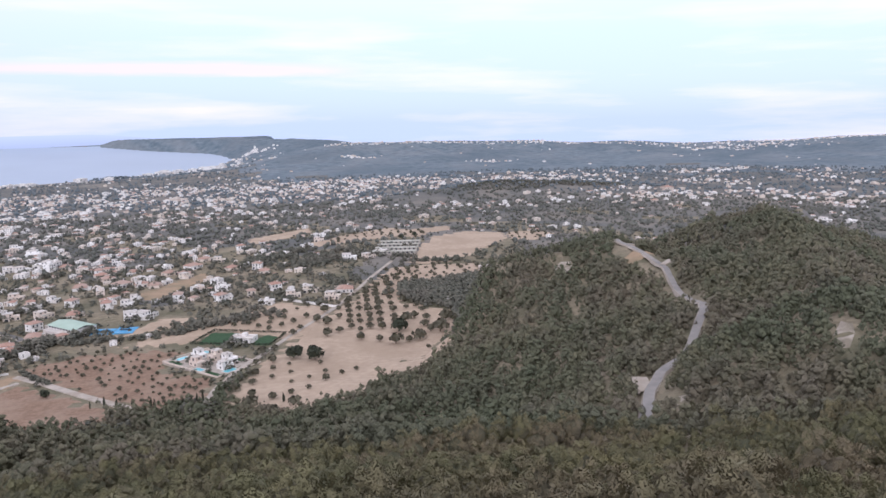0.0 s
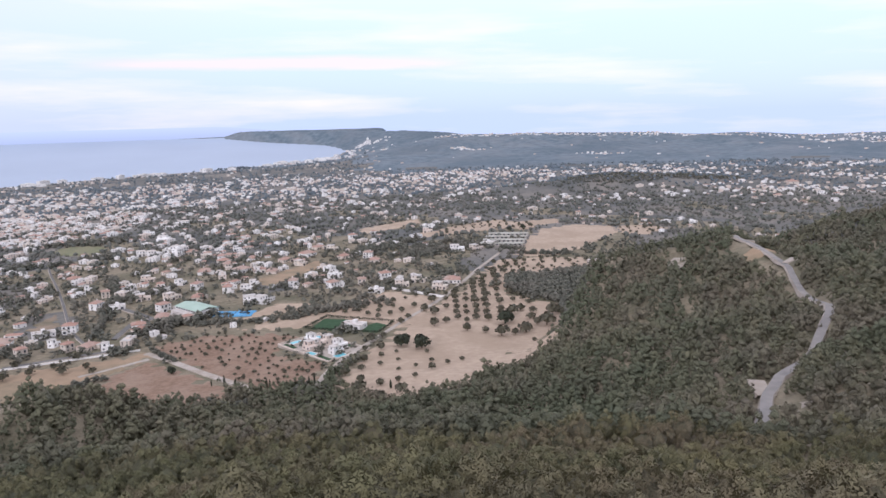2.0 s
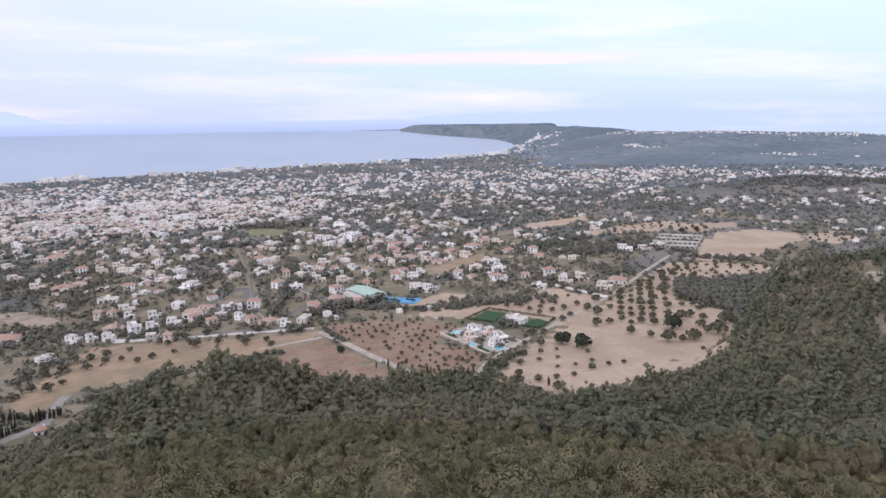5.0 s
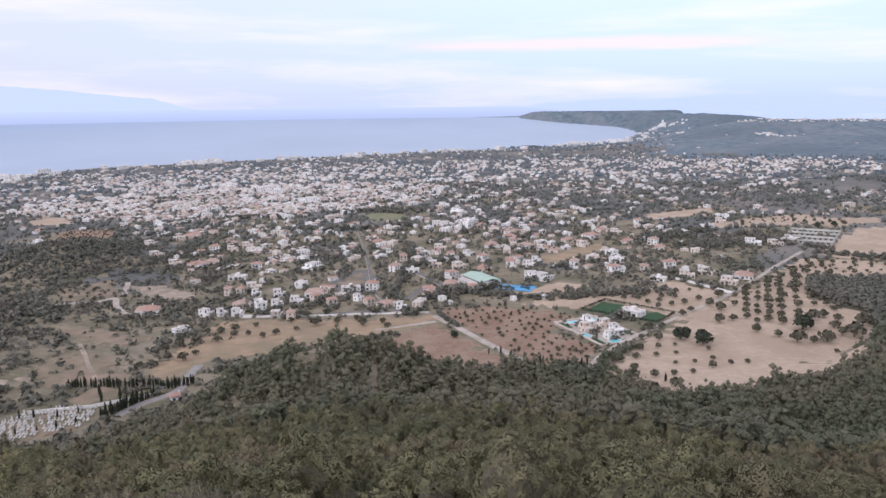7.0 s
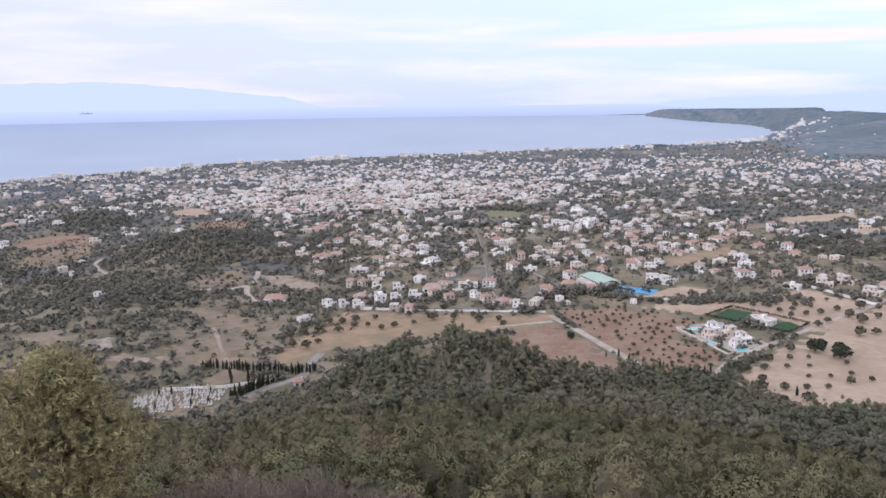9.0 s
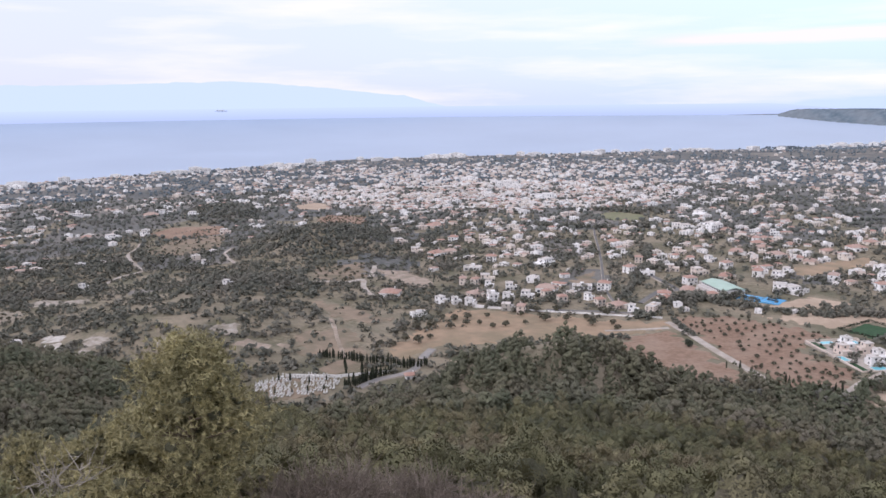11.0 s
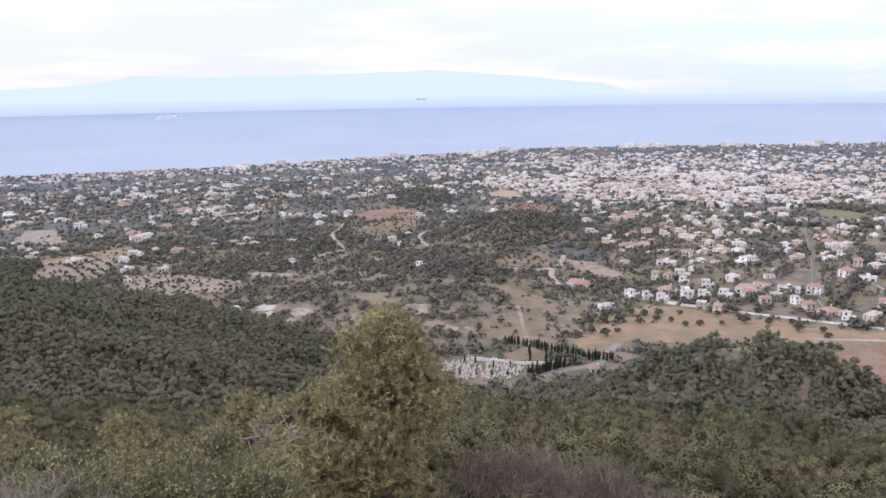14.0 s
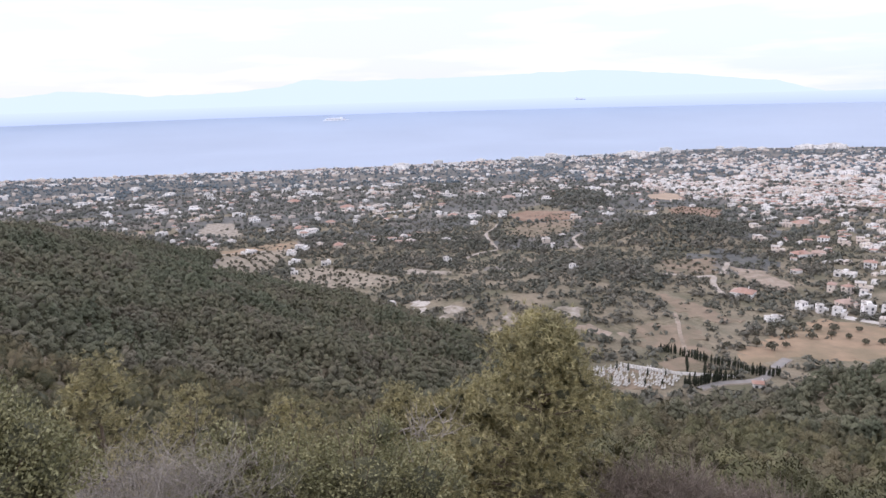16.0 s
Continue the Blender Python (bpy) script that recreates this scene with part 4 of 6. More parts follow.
ACROSS = "-124,584,1.2 -121,599,1.0 -138,607,1.0 -130,617,1.1 -122,634,1.1 -112,629,1.1 -146,597,1.0 -157,606,0.9 -150,615,0.9 -151,626,1.0 -144,647,1.1 -140,630,0.9 -135,659,0.7 -127,669,0.7 -116,675,0.7 -178,610,0.9 -177,628,0.9 -167,615,0.9 -165,625,0.9 -169,647,0.9 -161,646,0.9 -172,680,1.0 -130,544,1.0 -136,533,1.5"
OCHRE = "-424,351,1.5 -419,362,1.5 -426,341,0.8 -405,325,1.2 -402,311,0.9 -409,305,1.0 -394,328,1.4 -397,341,0.9 -415,354,0.8 -407,371,1.1 -424,390,1.2 -432,385,1.0 -445,392,0.8 -419,400,1.2 -408,387,0.9 -400,395,0.9 -412,415,0.9 -386,395,1.0 -382,405,1.1 -396,438,1.0 -376,421,0.8 -396,458,1.2 -384,447,0.9 -371,439,1.6 -384,469,1.2 -360,451,1.2 -351,465,1.0 -337,454,1.4 -348,487,1.2 -357,492,1.0 -327,467,1.0 -316,457,1.0"
for word in " ".join((LOWER, UPPER, ACROSS, OCHRE)).split():
    x, y, size = [float(q) for q in word.split(",")]
    PENDING_OLIVES.append((x, y, size * 1.15))
grove([(-84, 730), (-73, 814), (-63, 861), (-19, 882), (41, 881), (37, 808), (-6, 778), (-39, 749)], (12, 12), 14, 0.8, 1.2, 0.15, 3)
grove(FIELDS[4], (7, 9), 38, 0.75, 0.62, 0.2, 4)
grove(FIELDS[2], (14, 14), 10, 0.8, 1.0, 0.2, 7)
grove(FIELDS[3], (13, 13), 10, 0.8, 1.0, 0.25, 8)
grove(FIELDS[12], (7.5, 13), 12, 0.92, 0.85, 0.1, 9)
grove(FIELDS[13], (7.5, 9), 28, 0.85, 0.7, 0.2, 10)
grove(FIELDS[17], (11, 10), 35, 0.8, 0.75, 0.25, 11)
grove(FIELDS[16], (13, 11), 35, 0.8, 0.7, 0.25, 13)
grove(FIELDS[19], (11, 9), 35, 0.8, 0.7, 0.2, 14)


def set_olives():
    pts = sorted(PENDING_OLIVES, key=lambda p: math.hypot(p[0], p[1]))
    r = random.Random(3)
    xy = np.array(pts)
    z = height(xy[:, 0], xy[:, 1])
    for i in range(min(300, len(pts))):
        kind = OLIVES[i % 4]
        m = pose(pts[i][0], pts[i][1], float(z[i]) + 0.3, 0, 0, r.uniform(0, 360)) @ Matrix.Scale(pts[i][2], 4)
        if i < 4:
            kind.matrix_world = m
        else:
            q = copy_thing(kind, m)
            q.matrix_basis = m
    rest = Soup()
    k = xy[300:]
    if len(k):
        plant(rest, k[:, 0], k[:, 1], 2.1 * k[:, 2], 1.0, 24, 0.42, 0.85, seed=41)
        rest.thing("olive_grove", ["olive_leaf", "pine_core"], "grey-green olive trees in rows on the far fields", "olive grove")


set_olives()

BIG = [((-258, 458), 3.0, 1.0), ((-111, 522), 6.2, 0.8), ((-95, 517), 6.2, 0.9), ((-39, 587), 6.8, 0.75), ((-62, 1060), 4.2, 0.8), ((-45, 1085), 4.0, 0.8)]
for k, ((bx, by), size, flat) in enumerate(BIG):
    t = tree("field_tree", "dark round-crowned tree standing alone in a dry field", "tree", "", trunk_mesh("trunk", 0.4, 0.2, size * 0.6, 4, 60 + k),
             crown_mesh("crown", 500 + k, 420, 0.16, size, flat, size * 0.72, "cypress_leaf"))
    t.location = (bx, by, float(height(np.array([bx]), np.array([by]))[0]) + 0.3)


def cypress(seed, h, w):
    s = Soup()
    r = np.random.default_rng(seed)
    n = 150
    t = r.uniform(0.02, 1, n)
    a = r.uniform(0, 6.28, n)
    rad = w * np.sin(np.clip(t * 0.9 + 0.12, 0, 1) * math.pi) ** 0.7 * r.uniform(0.75, 1.1, n)
    c = np.stack([np.cos(a) * rad, np.sin(a) * rad, t * h + 0.4], -1)
    up = np.stack([np.cos(a) * 0.15, np.sin(a) * 0.15, np.ones(n)], -1) * 0.55
    side = np.stack([-np.sin(a), np.cos(a), np.zeros(n)], -1) * 0.30
    s.add(np.stack([c - up * 0.6, c + side, c + up, c - side], 1).reshape(-1, 3), np.arange(4 * n).reshape(-1, 4), 0)
    v, f = core_ball(seed)
    s.add(v * (w * 0.95, w * 0.95, h * 0.6) + (0, 0, h * 0.5), f, 0)
    ob = tagged(new("cypress"), "slim dark green cypress tree in a row", "cypress", "slim cypresses")
    part("trunk", trunk_mesh("trunk", 0.16, 0.1, 2.0, 2, seed, spread=0.1), ob)
    part("crown", s.mesh("crown", ["cypress_leaf"]), ob)
    return ob


CYPRESS = [cypress(700 + k, 7.5 + k, 0.9 + 0.1 * k) for k in range(3)]


def cypress_row(ax, ay, bx, by, n, seed, gap=1.0):
    r = random.Random(seed)
    for i in range(n):
        t = (i + r.uniform(-0.3, 0.3)) / max(1, n - 1)
        x, y = ax + (bx - ax) * t + r.uniform(-gap, gap), ay + (by - ay) * t + r.uniform(-gap, gap)
        z = float(height(np.array([x]), np.array([y]))[0])
        m = pose(x, y, z, 0, 0, r.uniform(0, 360)) @ Matrix.Scale(r.uniform(0.5, 0.85), 4)
        copy_thing(CYPRESS[r.randrange(3)], m)


cypress_row(-359, 240, -360, 277, 30, 1, 0.8)
cypress_row(-363, 246, -362, 266, 10, 2)
cypress_row(-419, 262, -367, 289, 44, 3, 1.2)
cypress_row(-363, 288, -354, 302, 16, 4)
cypress_row(-398, 215, -377, 240, 4, 5, 2.5)
cypress_row(-385, 205, -366, 228, 4, 6, 2.5)
cypress_row(-148, 436, -160, 428, 6, 7, 3.0)
cypress_row(-216, 437, -165, 424, 9, 9, 5.0)
cypress_row(-100, 425, -95, 420, 3, 8, 4.0)
for k, (cx, cy) in enumerate(((-390, 262), (-380, 256), (-371, 262))):
    CYPRESS[k].matrix_world = pose(cx, cy, float(height(np.array([cx]), np.array([cy]))[0]))

# ---- houses ----
def box_bm(bm, x0, y0, z0, x1, y1, z1):
    v = [bm.verts.new(p) for p in ((x0, y0, z0), (x1, y0, z0), (x1, y1, z0), (x0, y1, z0), (x0, y0, z1), (x1, y0, z1), (x1, y1, z1), (x0, y1, z1))]
    for f in ((0, 3, 2, 1), (4, 5, 6, 7), (0, 1, 5, 4), (1, 2, 6, 5), (2, 3, 7, 6), (3, 0, 4, 7)):
        bm.faces.new([v[i] for i in f])


def boxes(name, material, *sizes):
    bm = bmesh.new()
    for s in sizes:
        box_bm(bm, *s)
    return bm_mesh(bm, name, material)


def hip_roof(w, d, z, pitch=0.42, eave=0.55):
    """A hipped tile roof with thick eaves and a ridge."""
    bm = bmesh.new()
    x, y = w / 2 + eave, d / 2 + eave
    t = min(x, y) * pitch
    lo = [bm.verts.new(p) for p in ((-x, -y, z), (x, -y, z), (x, y, z), (-x, y, z))]
    mid = [bm.verts.new(p) for p in ((-x, -y, z + 0.22), (x, -y, z + 0.22), (x, y, z + 0.22), (-x, y, z + 0.22))]
    a, b = (((-x + y), 0), ((x - y), 0)) if x > y else ((0, -y + x - 0.01), (0, y - x + 0.01))
    ra, rb = bm.verts.new((*a, z + 0.22 + t)), bm.verts.new((*b, z + 0.22 + t))
    bm.faces.new(lo[::-1])
    for i in range(4):
        bm.faces.new((lo[i], lo[(i + 1) % 4], mid[(i + 1) % 4], mid[i]))
    if x > y:
        for q in ((mid[0], mid[1], rb, ra), (mid[1], mid[2], rb), (mid[2], mid[3], ra, rb), (mid[3], mid[0], ra)):
            bm.faces.new(q)
    else:
        for q in ((mid[0], mid[1], ra), (mid[1], mid[2], rb, ra), (mid[2], mid[3], rb), (mid[3], mid[0], ra, rb)):
            bm.faces.new(q)
    return bm_mesh(bm, "roof", "tile_roof")


WINDOW = {}


def window_mesh(w, h):
    key = (w, h)
    if key not in WINDOW:
        bm = bmesh.new()
        box_bm(bm, -w / 2, -0.06, 0, w / 2, 0.10, h)
        me = bm_mesh(bm, "window", "dark_glass", "white_paint")
        WINDOW[key] = me
    return WINDOW[key]


def house(name, label, category, w, d, storeys, roof, wall, seed, wings=True):
    """A house with its walls, roof, windows, door, balcony and roof fittings as parts, its front towards -y."""
    r = random.Random(seed)
    h = storeys * 3.1
    ob = tagged(new(name), label, category, "houses of the town")
    blocks = [(-w / 2, -d / 2, -3.0, w / 2, d / 2, h)]
    if wings and w > 9:
        e = r.choice((-1, 1))
        blocks.append((e * w * 0.1 if e > 0 else -w * 0.45, -d / 2 - d * 0.28, -3.0, w * 0.45 if e > 0 else -w * 0.1, -d / 2 - 0.0, 3.1))
    upper = None
    if roof == "flat" and storeys > 1 and w > 7 and h < 8:
        # the upper floor stands back from the lower one and leaves a roof terrace
        e = r.choice((-1, 1))
        upper = (-w / 2 if e < 0 else -w * 0.12, -d / 2 + d * 0.22, w * 0.12 if e < 0 else w / 2, d / 2)
        blocks[0] = (-w / 2, -d / 2, -3.0, w / 2, d / 2, 3.1)
    part("body", boxes("body", wall, *blocks), ob)
    if upper:
        part("upper_floor", boxes("upper_floor", wall, (upper[0], upper[1], 3.1, upper[2], upper[3], 5.9)), ob)
        part("terrace_rail", boxes("terrace_rail", wall, (-w / 2, -d / 2, 3.1, w / 2, -d / 2 + 0.15, 3.9)), ob)
        part("roof", boxes("roof", "flat_roof", (upper[0] - 0.25, upper[1] - 0.25, 5.9, upper[2] + 0.25, upper[3] + 0.25, 6.15)), ob)
        part("water_tank", boxes("water_tank", "concrete", (upper[0] + 0.6, d * 0.2, 6.15, upper[0] + 2.2, d * 0.2 + 0.8, 7.1)), ob)
    if roof == "hip":
        part("roof", hip_roof(w, d, h), ob, "weathered terracotta tile roof")
        part("chimney", boxes("chimney", wall, (w * 0.2, d * 0.1, h, w * 0.2 + 0.7, d * 0.1 + 0.7, h + min(w, d) * 0.25 + 0.9)), ob)
    elif not upper:
        t = 0.25
        part("roof", boxes("roof", "flat_roof", (-w / 2 + t, -d / 2 + t, h - 0.2, w / 2 - t, d / 2 - t, h + 0.06)), ob)
        part("parapet", boxes("parapet", wall, (-w / 2, -d / 2, h, w / 2, -d / 2 + t, h + 0.7), (-w / 2, d / 2 - t, h, w / 2, d / 2, h + 0.7),
                              (-w / 2, -d / 2 + t, h, -w / 2 + t, d / 2 - t, h + 0.7), (w / 2 - t, -d / 2 + t, h, w / 2, d / 2 - t, h + 0.7)), ob)
        sx = w * r.uniform(-0.2, 0.15)
        part("stair_head", boxes("stair_head", wall, (sx, -0.5, h, sx + 3.2, d / 2 - 0.4, h + 2.4)), ob)
        part("water_tank", boxes("water_tank", "concrete", (-w * 0.35, d * 0.1, h + 0.06, -w * 0.35 + 1.8, d * 0.1 + 0.8, h + 1.1)), ob)
    if len(blocks) > 1:
        x0, y0, _, x1, y1, z1 = blocks[1]
        part("terrace", boxes("terrace", "concrete", (x0 - 0.15, y0 - 0.15, z1, x1 + 0.15, y1, z1 + 0.25)), ob)
    for st in range(storeys):
        z = st * 3.1 + 0.9
        n = max(2, int(w / 3.6))
        left, span, near, far = (upper[0], upper[2] - upper[0], upper[1], upper[3]) if upper and st else (-w / 2, w, -d / 2, d / 2)
        n = max(1, int(span / 3.2))
        for side in (-1, 1):
            for i in range(n):
                x = left + span * (i + 0.5) / n
                if side < 0 and st == 0 and len(blocks) > 1 and blocks[1][0] - 0.9 < x < blocks[1][3] + 0.9:
                    continue
                tall = side < 0 and r.random() < 0.4
                q = part("window", window_mesh(1.6 if tall else 1.2, 2.1 if tall else 1.3), ob)
                q.location = (x, near if side < 0 else far, z - (0.8 if tall else 0))
                q.rotation_euler[2] = 0 if side < 0 else math.pi
        for side in (-1, 1):
            q = part("window", window_mesh(1.2, 1.3), ob)
            q.location = (left if side < 0 else left + span, d * r.uniform(0.0, 0.2), z)
            q.rotation_euler[2] = math.pi / 2 * side
    if len(blocks) > 1:
        x0, y0, _, x1, y1, z1 = blocks[1]
        q = part("veranda_door", window_mesh(2.6, 2.2), ob)
        q.location = ((x0 + x1) / 2, y0, 0.05)
    if storeys > 1 and not upper:
        part("balcony", boxes("balcony", "concrete", (-w * 0.46, -d / 2 - 1.4, 3.0, -w * 0.12, -d / 2, 3.18), (-w * 0.46, -d / 2 - 1.4, 3.18, -w * 0.12, -d / 2 - 1.28, 4.1)), ob)
    return ob


PROTO = {}


def proto(kind, w):
    b = min((8, 11, 14, 18, 24, 34), key=lambda q: abs(q - w))
    key = (kind, b)
    if key not in PROTO:
        seed = b * 7 + ord(kind)
        if kind == "r":
            ob = house("house", "house with pale plaster walls and a terracotta tile roof", "house", b, b * 0.78, 1 if b > 12 else 2, "hip", "cream_paint" if b in (8, 14, 24) else "white_paint", seed)
        elif kind == "t":
            ob = house("house", "tall white flat-roofed house with balconies", "house", b, b * 0.85, 3, "flat", "white_paint", seed)
        elif kind == "g":
            ob = house("house", "unfinished grey concrete house with open floors", "house", b, b * 0.8, 2, "flat", "concrete", seed)
        elif kind == "w":
            ob = house("long_house", "long low white flat-roofed building", "building", b, min(b * 0.5, 12), 1 if b < 20 else 2, "flat", "white_paint", seed, wings=b < 30)
        else:
            ob = house("house", "white cubic flat-roofed villa with a terrace", "house", b, b * 0.74, 2, "flat", "white_paint" if b != 14 else "cream_paint", seed)
        PROTO[key] = [ob, False]
    return PROTO[key]


HOUSE_SPOTS = []


def settle(text, seed, face=20):
    """Sets houses at places written as x,y,width,kind."""
    r = random.Random(seed)
    for word in text.split():
        x, y, w, kind = word.split(",")
        x, y, w = float(x), float(y), 0.9 * float(w)
        p = proto(kind, w)
        z = float(height(np.array([x]), np.array([y]))[0])
        # fronts turn towards the hill, as the lanes run
        yaw = math.degrees(math.atan2(y, x)) - 90 + r.choice((-35, -20, 0, 15, 30, 60)) + face
        m = pose(x, y, z + 0.4, 0, 0, yaw)
        if not p[1]:
            p[0].matrix_world, p[1] = m, True
        else:
            copy_thing(p[0], m)
        HOUSE_SPOTS.append((x, y, w))


settle("-477,425,11,f -465,431,10,f -455,438,13,f -441,451,10,t -419,447,11,g -404,447,8,r -513,484,8,r -502,490,8,r -486,493,8,f -473,462,14,r -458,469,11,f -445,475,11,f -435,490,11,f -466,502,13,f -438,520,23,r -400,495,8,r -423,501,9,r -418,546,20,w -370,508,10,r -356,513,14,r -338,510,8,f -390,520,10,f -505,510,17,f -528,407,20,r -685,658,16,f -684,684,16,f -809,638,16,f -721,575,16,f -669,557,16,f -645,567,20,r -643,587,17,r -702,646,13,r -568,579,11,r -510,599,24,w -424,630,11,r -814,714,25,r -865,704,20,w -1007,746,13,f -552,535,21,w -402,558,11,r -405,633,14,w -446,679,10,r -486,711,9,f -541,767,14,r", 5)
settle("-487,906,13,t -523,911,21,f -411,873,11,r -387,842,14,r -337,809,12,f -398,800,18,r -318,802,15,r -341,900,16,w -308,706,11,f -372,674,15,f -408,718,10,r -263,719,12,r -210,707,10,w -190,715,10,r -168,684,16,w -173,744,11,r -216,702,12,r -278,650,19,f -309,902,18,r -308,943,14,r -286,935,15,f -256,882,15,r -210,848,16,r -225,882,11,r -207,959,15,w -119,915,18,f -96,921,16,f -82,953,22,w -305,859,17,r -311,820,12,w -359,2183,23,f -446,760,15,f -341,560,12,r -398,742,13,f -368,719,11,r -355,626,11,r -399,668,14,f -148,710,17,f -135,731,16,f -109,703,14,f -102,732,18,r -420,942,13,f -475,921,16,r -183,1074,15,f -282,1021,13,r", 5)
settle("-637,302,7,f -804,356,9,f -1092,83,18,r -1049,93,24,f -927,71,19,f -904,57,21,w -917,116,17,r -1672,105,23,f -1613,131,27,f -1599,150,22,f -1589,201,17,f -1386,458,40,w -1405,398,40,w -1294,481,25,r -1186,512,22,f -1091,350,19,f -1078,390,12,f -1117,322,14,r -1644,298,20,f -1686,341,34,f -2085,532,29,f -1192,631,23,w -991,524,22,w -987,470,15,f -1322,514,19,f -1116,170,12,f -1410,340,22,f -1201,222,15,f -1203,23,22,f -1292,0,18,f -1314,185,26,r -1020,83,11,r -1732,829,38,f -775,216,9,f -843,56,16,w -926,8,18,w -784,51,8,f -823,89,12,w", 5)
settle("-1631,-297,35,f -1741,-271,35,f -1872,-362,23,f -1487,-156,32,f -1411,-134,24,f -1442,-78,26,f -1605,-52,22,f -1934,-236,24,f -2202,-518,40,w -2207,-465,40,f -2292,-321,40,w -2291,-139,40,w -1683,-59,20,f -1459,103,24,r -1559,157,24,f -1093,42,13,f -1040,86,21,f -1125,132,14,r -1624,39,22,f -1738,-144,24,f -1438,-227,20,f -1654,-404,34,w -1591,-409,37,w -1264,-205,12,f", 5)
settle("-337,558,15,r -411,679,12,f -339,595,14,r -309,582,10,r -342,669,15,r -325,699,12,r -312,735,11,f -268,650,18,f -513,944,25,f -487,921,13,t -537,910,21,f -585,1050,26,f -647,1226,32,f -647,1117,20,f -790,1336,31,f -402,859,15,r -359,813,20,r -336,810,15,r -325,865,17,r -299,847,14,f -403,713,15,w -979,1791,28,f 474,1616,25,f 515,1539,20,f 499,1424,21,f 422,1498,16,r 410,1583,15,f 877,2340,26,f 930,2364,35,w 624,1146,22,w 556,996,12,f 595,1166,18,f 40,1247,9,r 201,1136,14,w 605,1420,16,f 523,1762,28,r 674,1776,14,f", 5)


def house_piece(w, d, h, roof, seed, windows=True):
    """Distant house: walls, roof and, where they can be seen, windows. Materials: 0 wall, 1 tiles, 2 flat roof, 3 glass."""
    r = random.Random(seed)
    v, f, m = [], [], []

    def quad(p, k):
        f.append([len(v), len(v) + 1, len(v) + 2, len(v) + 3])
        v.extend(p)
        m.append(k)

    def box(x0, y0, x1, y1, z0, z1, k, top):
        quad([(x0, y0, z0), (x1, y0, z0), (x1, y0, z1), (x0, y0, z1)], k)
        quad([(x1, y0, z0), (x1, y1, z0), (x1, y1, z1), (x1, y0, z1)], k)
        quad([(x1, y1, z0), (x0, y1, z0), (x0, y1, z1), (x1, y1, z1)], k)
        quad([(x0, y1, z0), (x0, y0, z0), (x0, y0, z1), (x0, y1, z1)], k)
        quad([(x0, y0, z1), (x1, y0, z1), (x1, y1, z1), (x0, y1, z1)], top)

    x, y = w / 2, d / 2
    box(-x, -y, x, y, -3, h, 0, 2)
    if roof:
        e, t = 0.5, h + min(w, d) * 0.22
        c = [(-x - e, -y - e, h), (x + e, -y - e, h), (x + e, y + e, h), (-x - e, y + e, h)]
        a, b = (-x + y - 0.01, 0, t), (x - y + 0.01, 0, t)
        quad([c[0], c[1], b, a], 1), quad([c[2], c[3], a, b], 1)
        quad([c[1], c[2], (b[0], 0.01, t), b], 1), quad([c[3], c[0], a, (a[0], 0.01, t)], 1)
    else:
        box(-x * 0.3, -y * 0.5, x * 0.4, y * 0.3, h, h + 2.3, 0, 2)
    for side in range(4 if windows else 0):
        span = w if side % 2 == 0 else d
        n = max(2, int(span / 4.2))
        for st in range(max(1, int(h / 3))):
            for i in range(n):
                if r.random() < 0.25:
                    continue
                c0, ww, z0 = -span / 2 + span * (i + 0.5) / n, r.choice((0.6, 0.7, 1.1)), st * 3 + r.choice((0.3, 1.0))
                o = (y if side % 2 == 0 else x) + 0.04
                q = {0: lambda a, z: (a, -o, z), 1: lambda a, z: (o, a, z), 2: lambda a, z: (-a, o, z), 3: lambda a, z: (-o, -a, z)}[side]
                quad([q(c0 - ww, z0), q(c0 + ww, z0), q(c0 + ww, st * 3 + 2.3), q(c0 - ww, st * 3 + 2.3)], 3)
    return np.array(v), np.array(f), np.array(m)


HOUSE_KINDS = [(10, 9, 6.2, 0), (12, 9, 6.4, 1), (14, 10, 6.4, 0), (9, 8, 3.4, 1), (11, 11, 9.4, 0), (16, 9, 3.5, 1), (13, 8, 6.3, 0), (11, 8, 6.2, 1), (18, 10, 9.4, 0)]


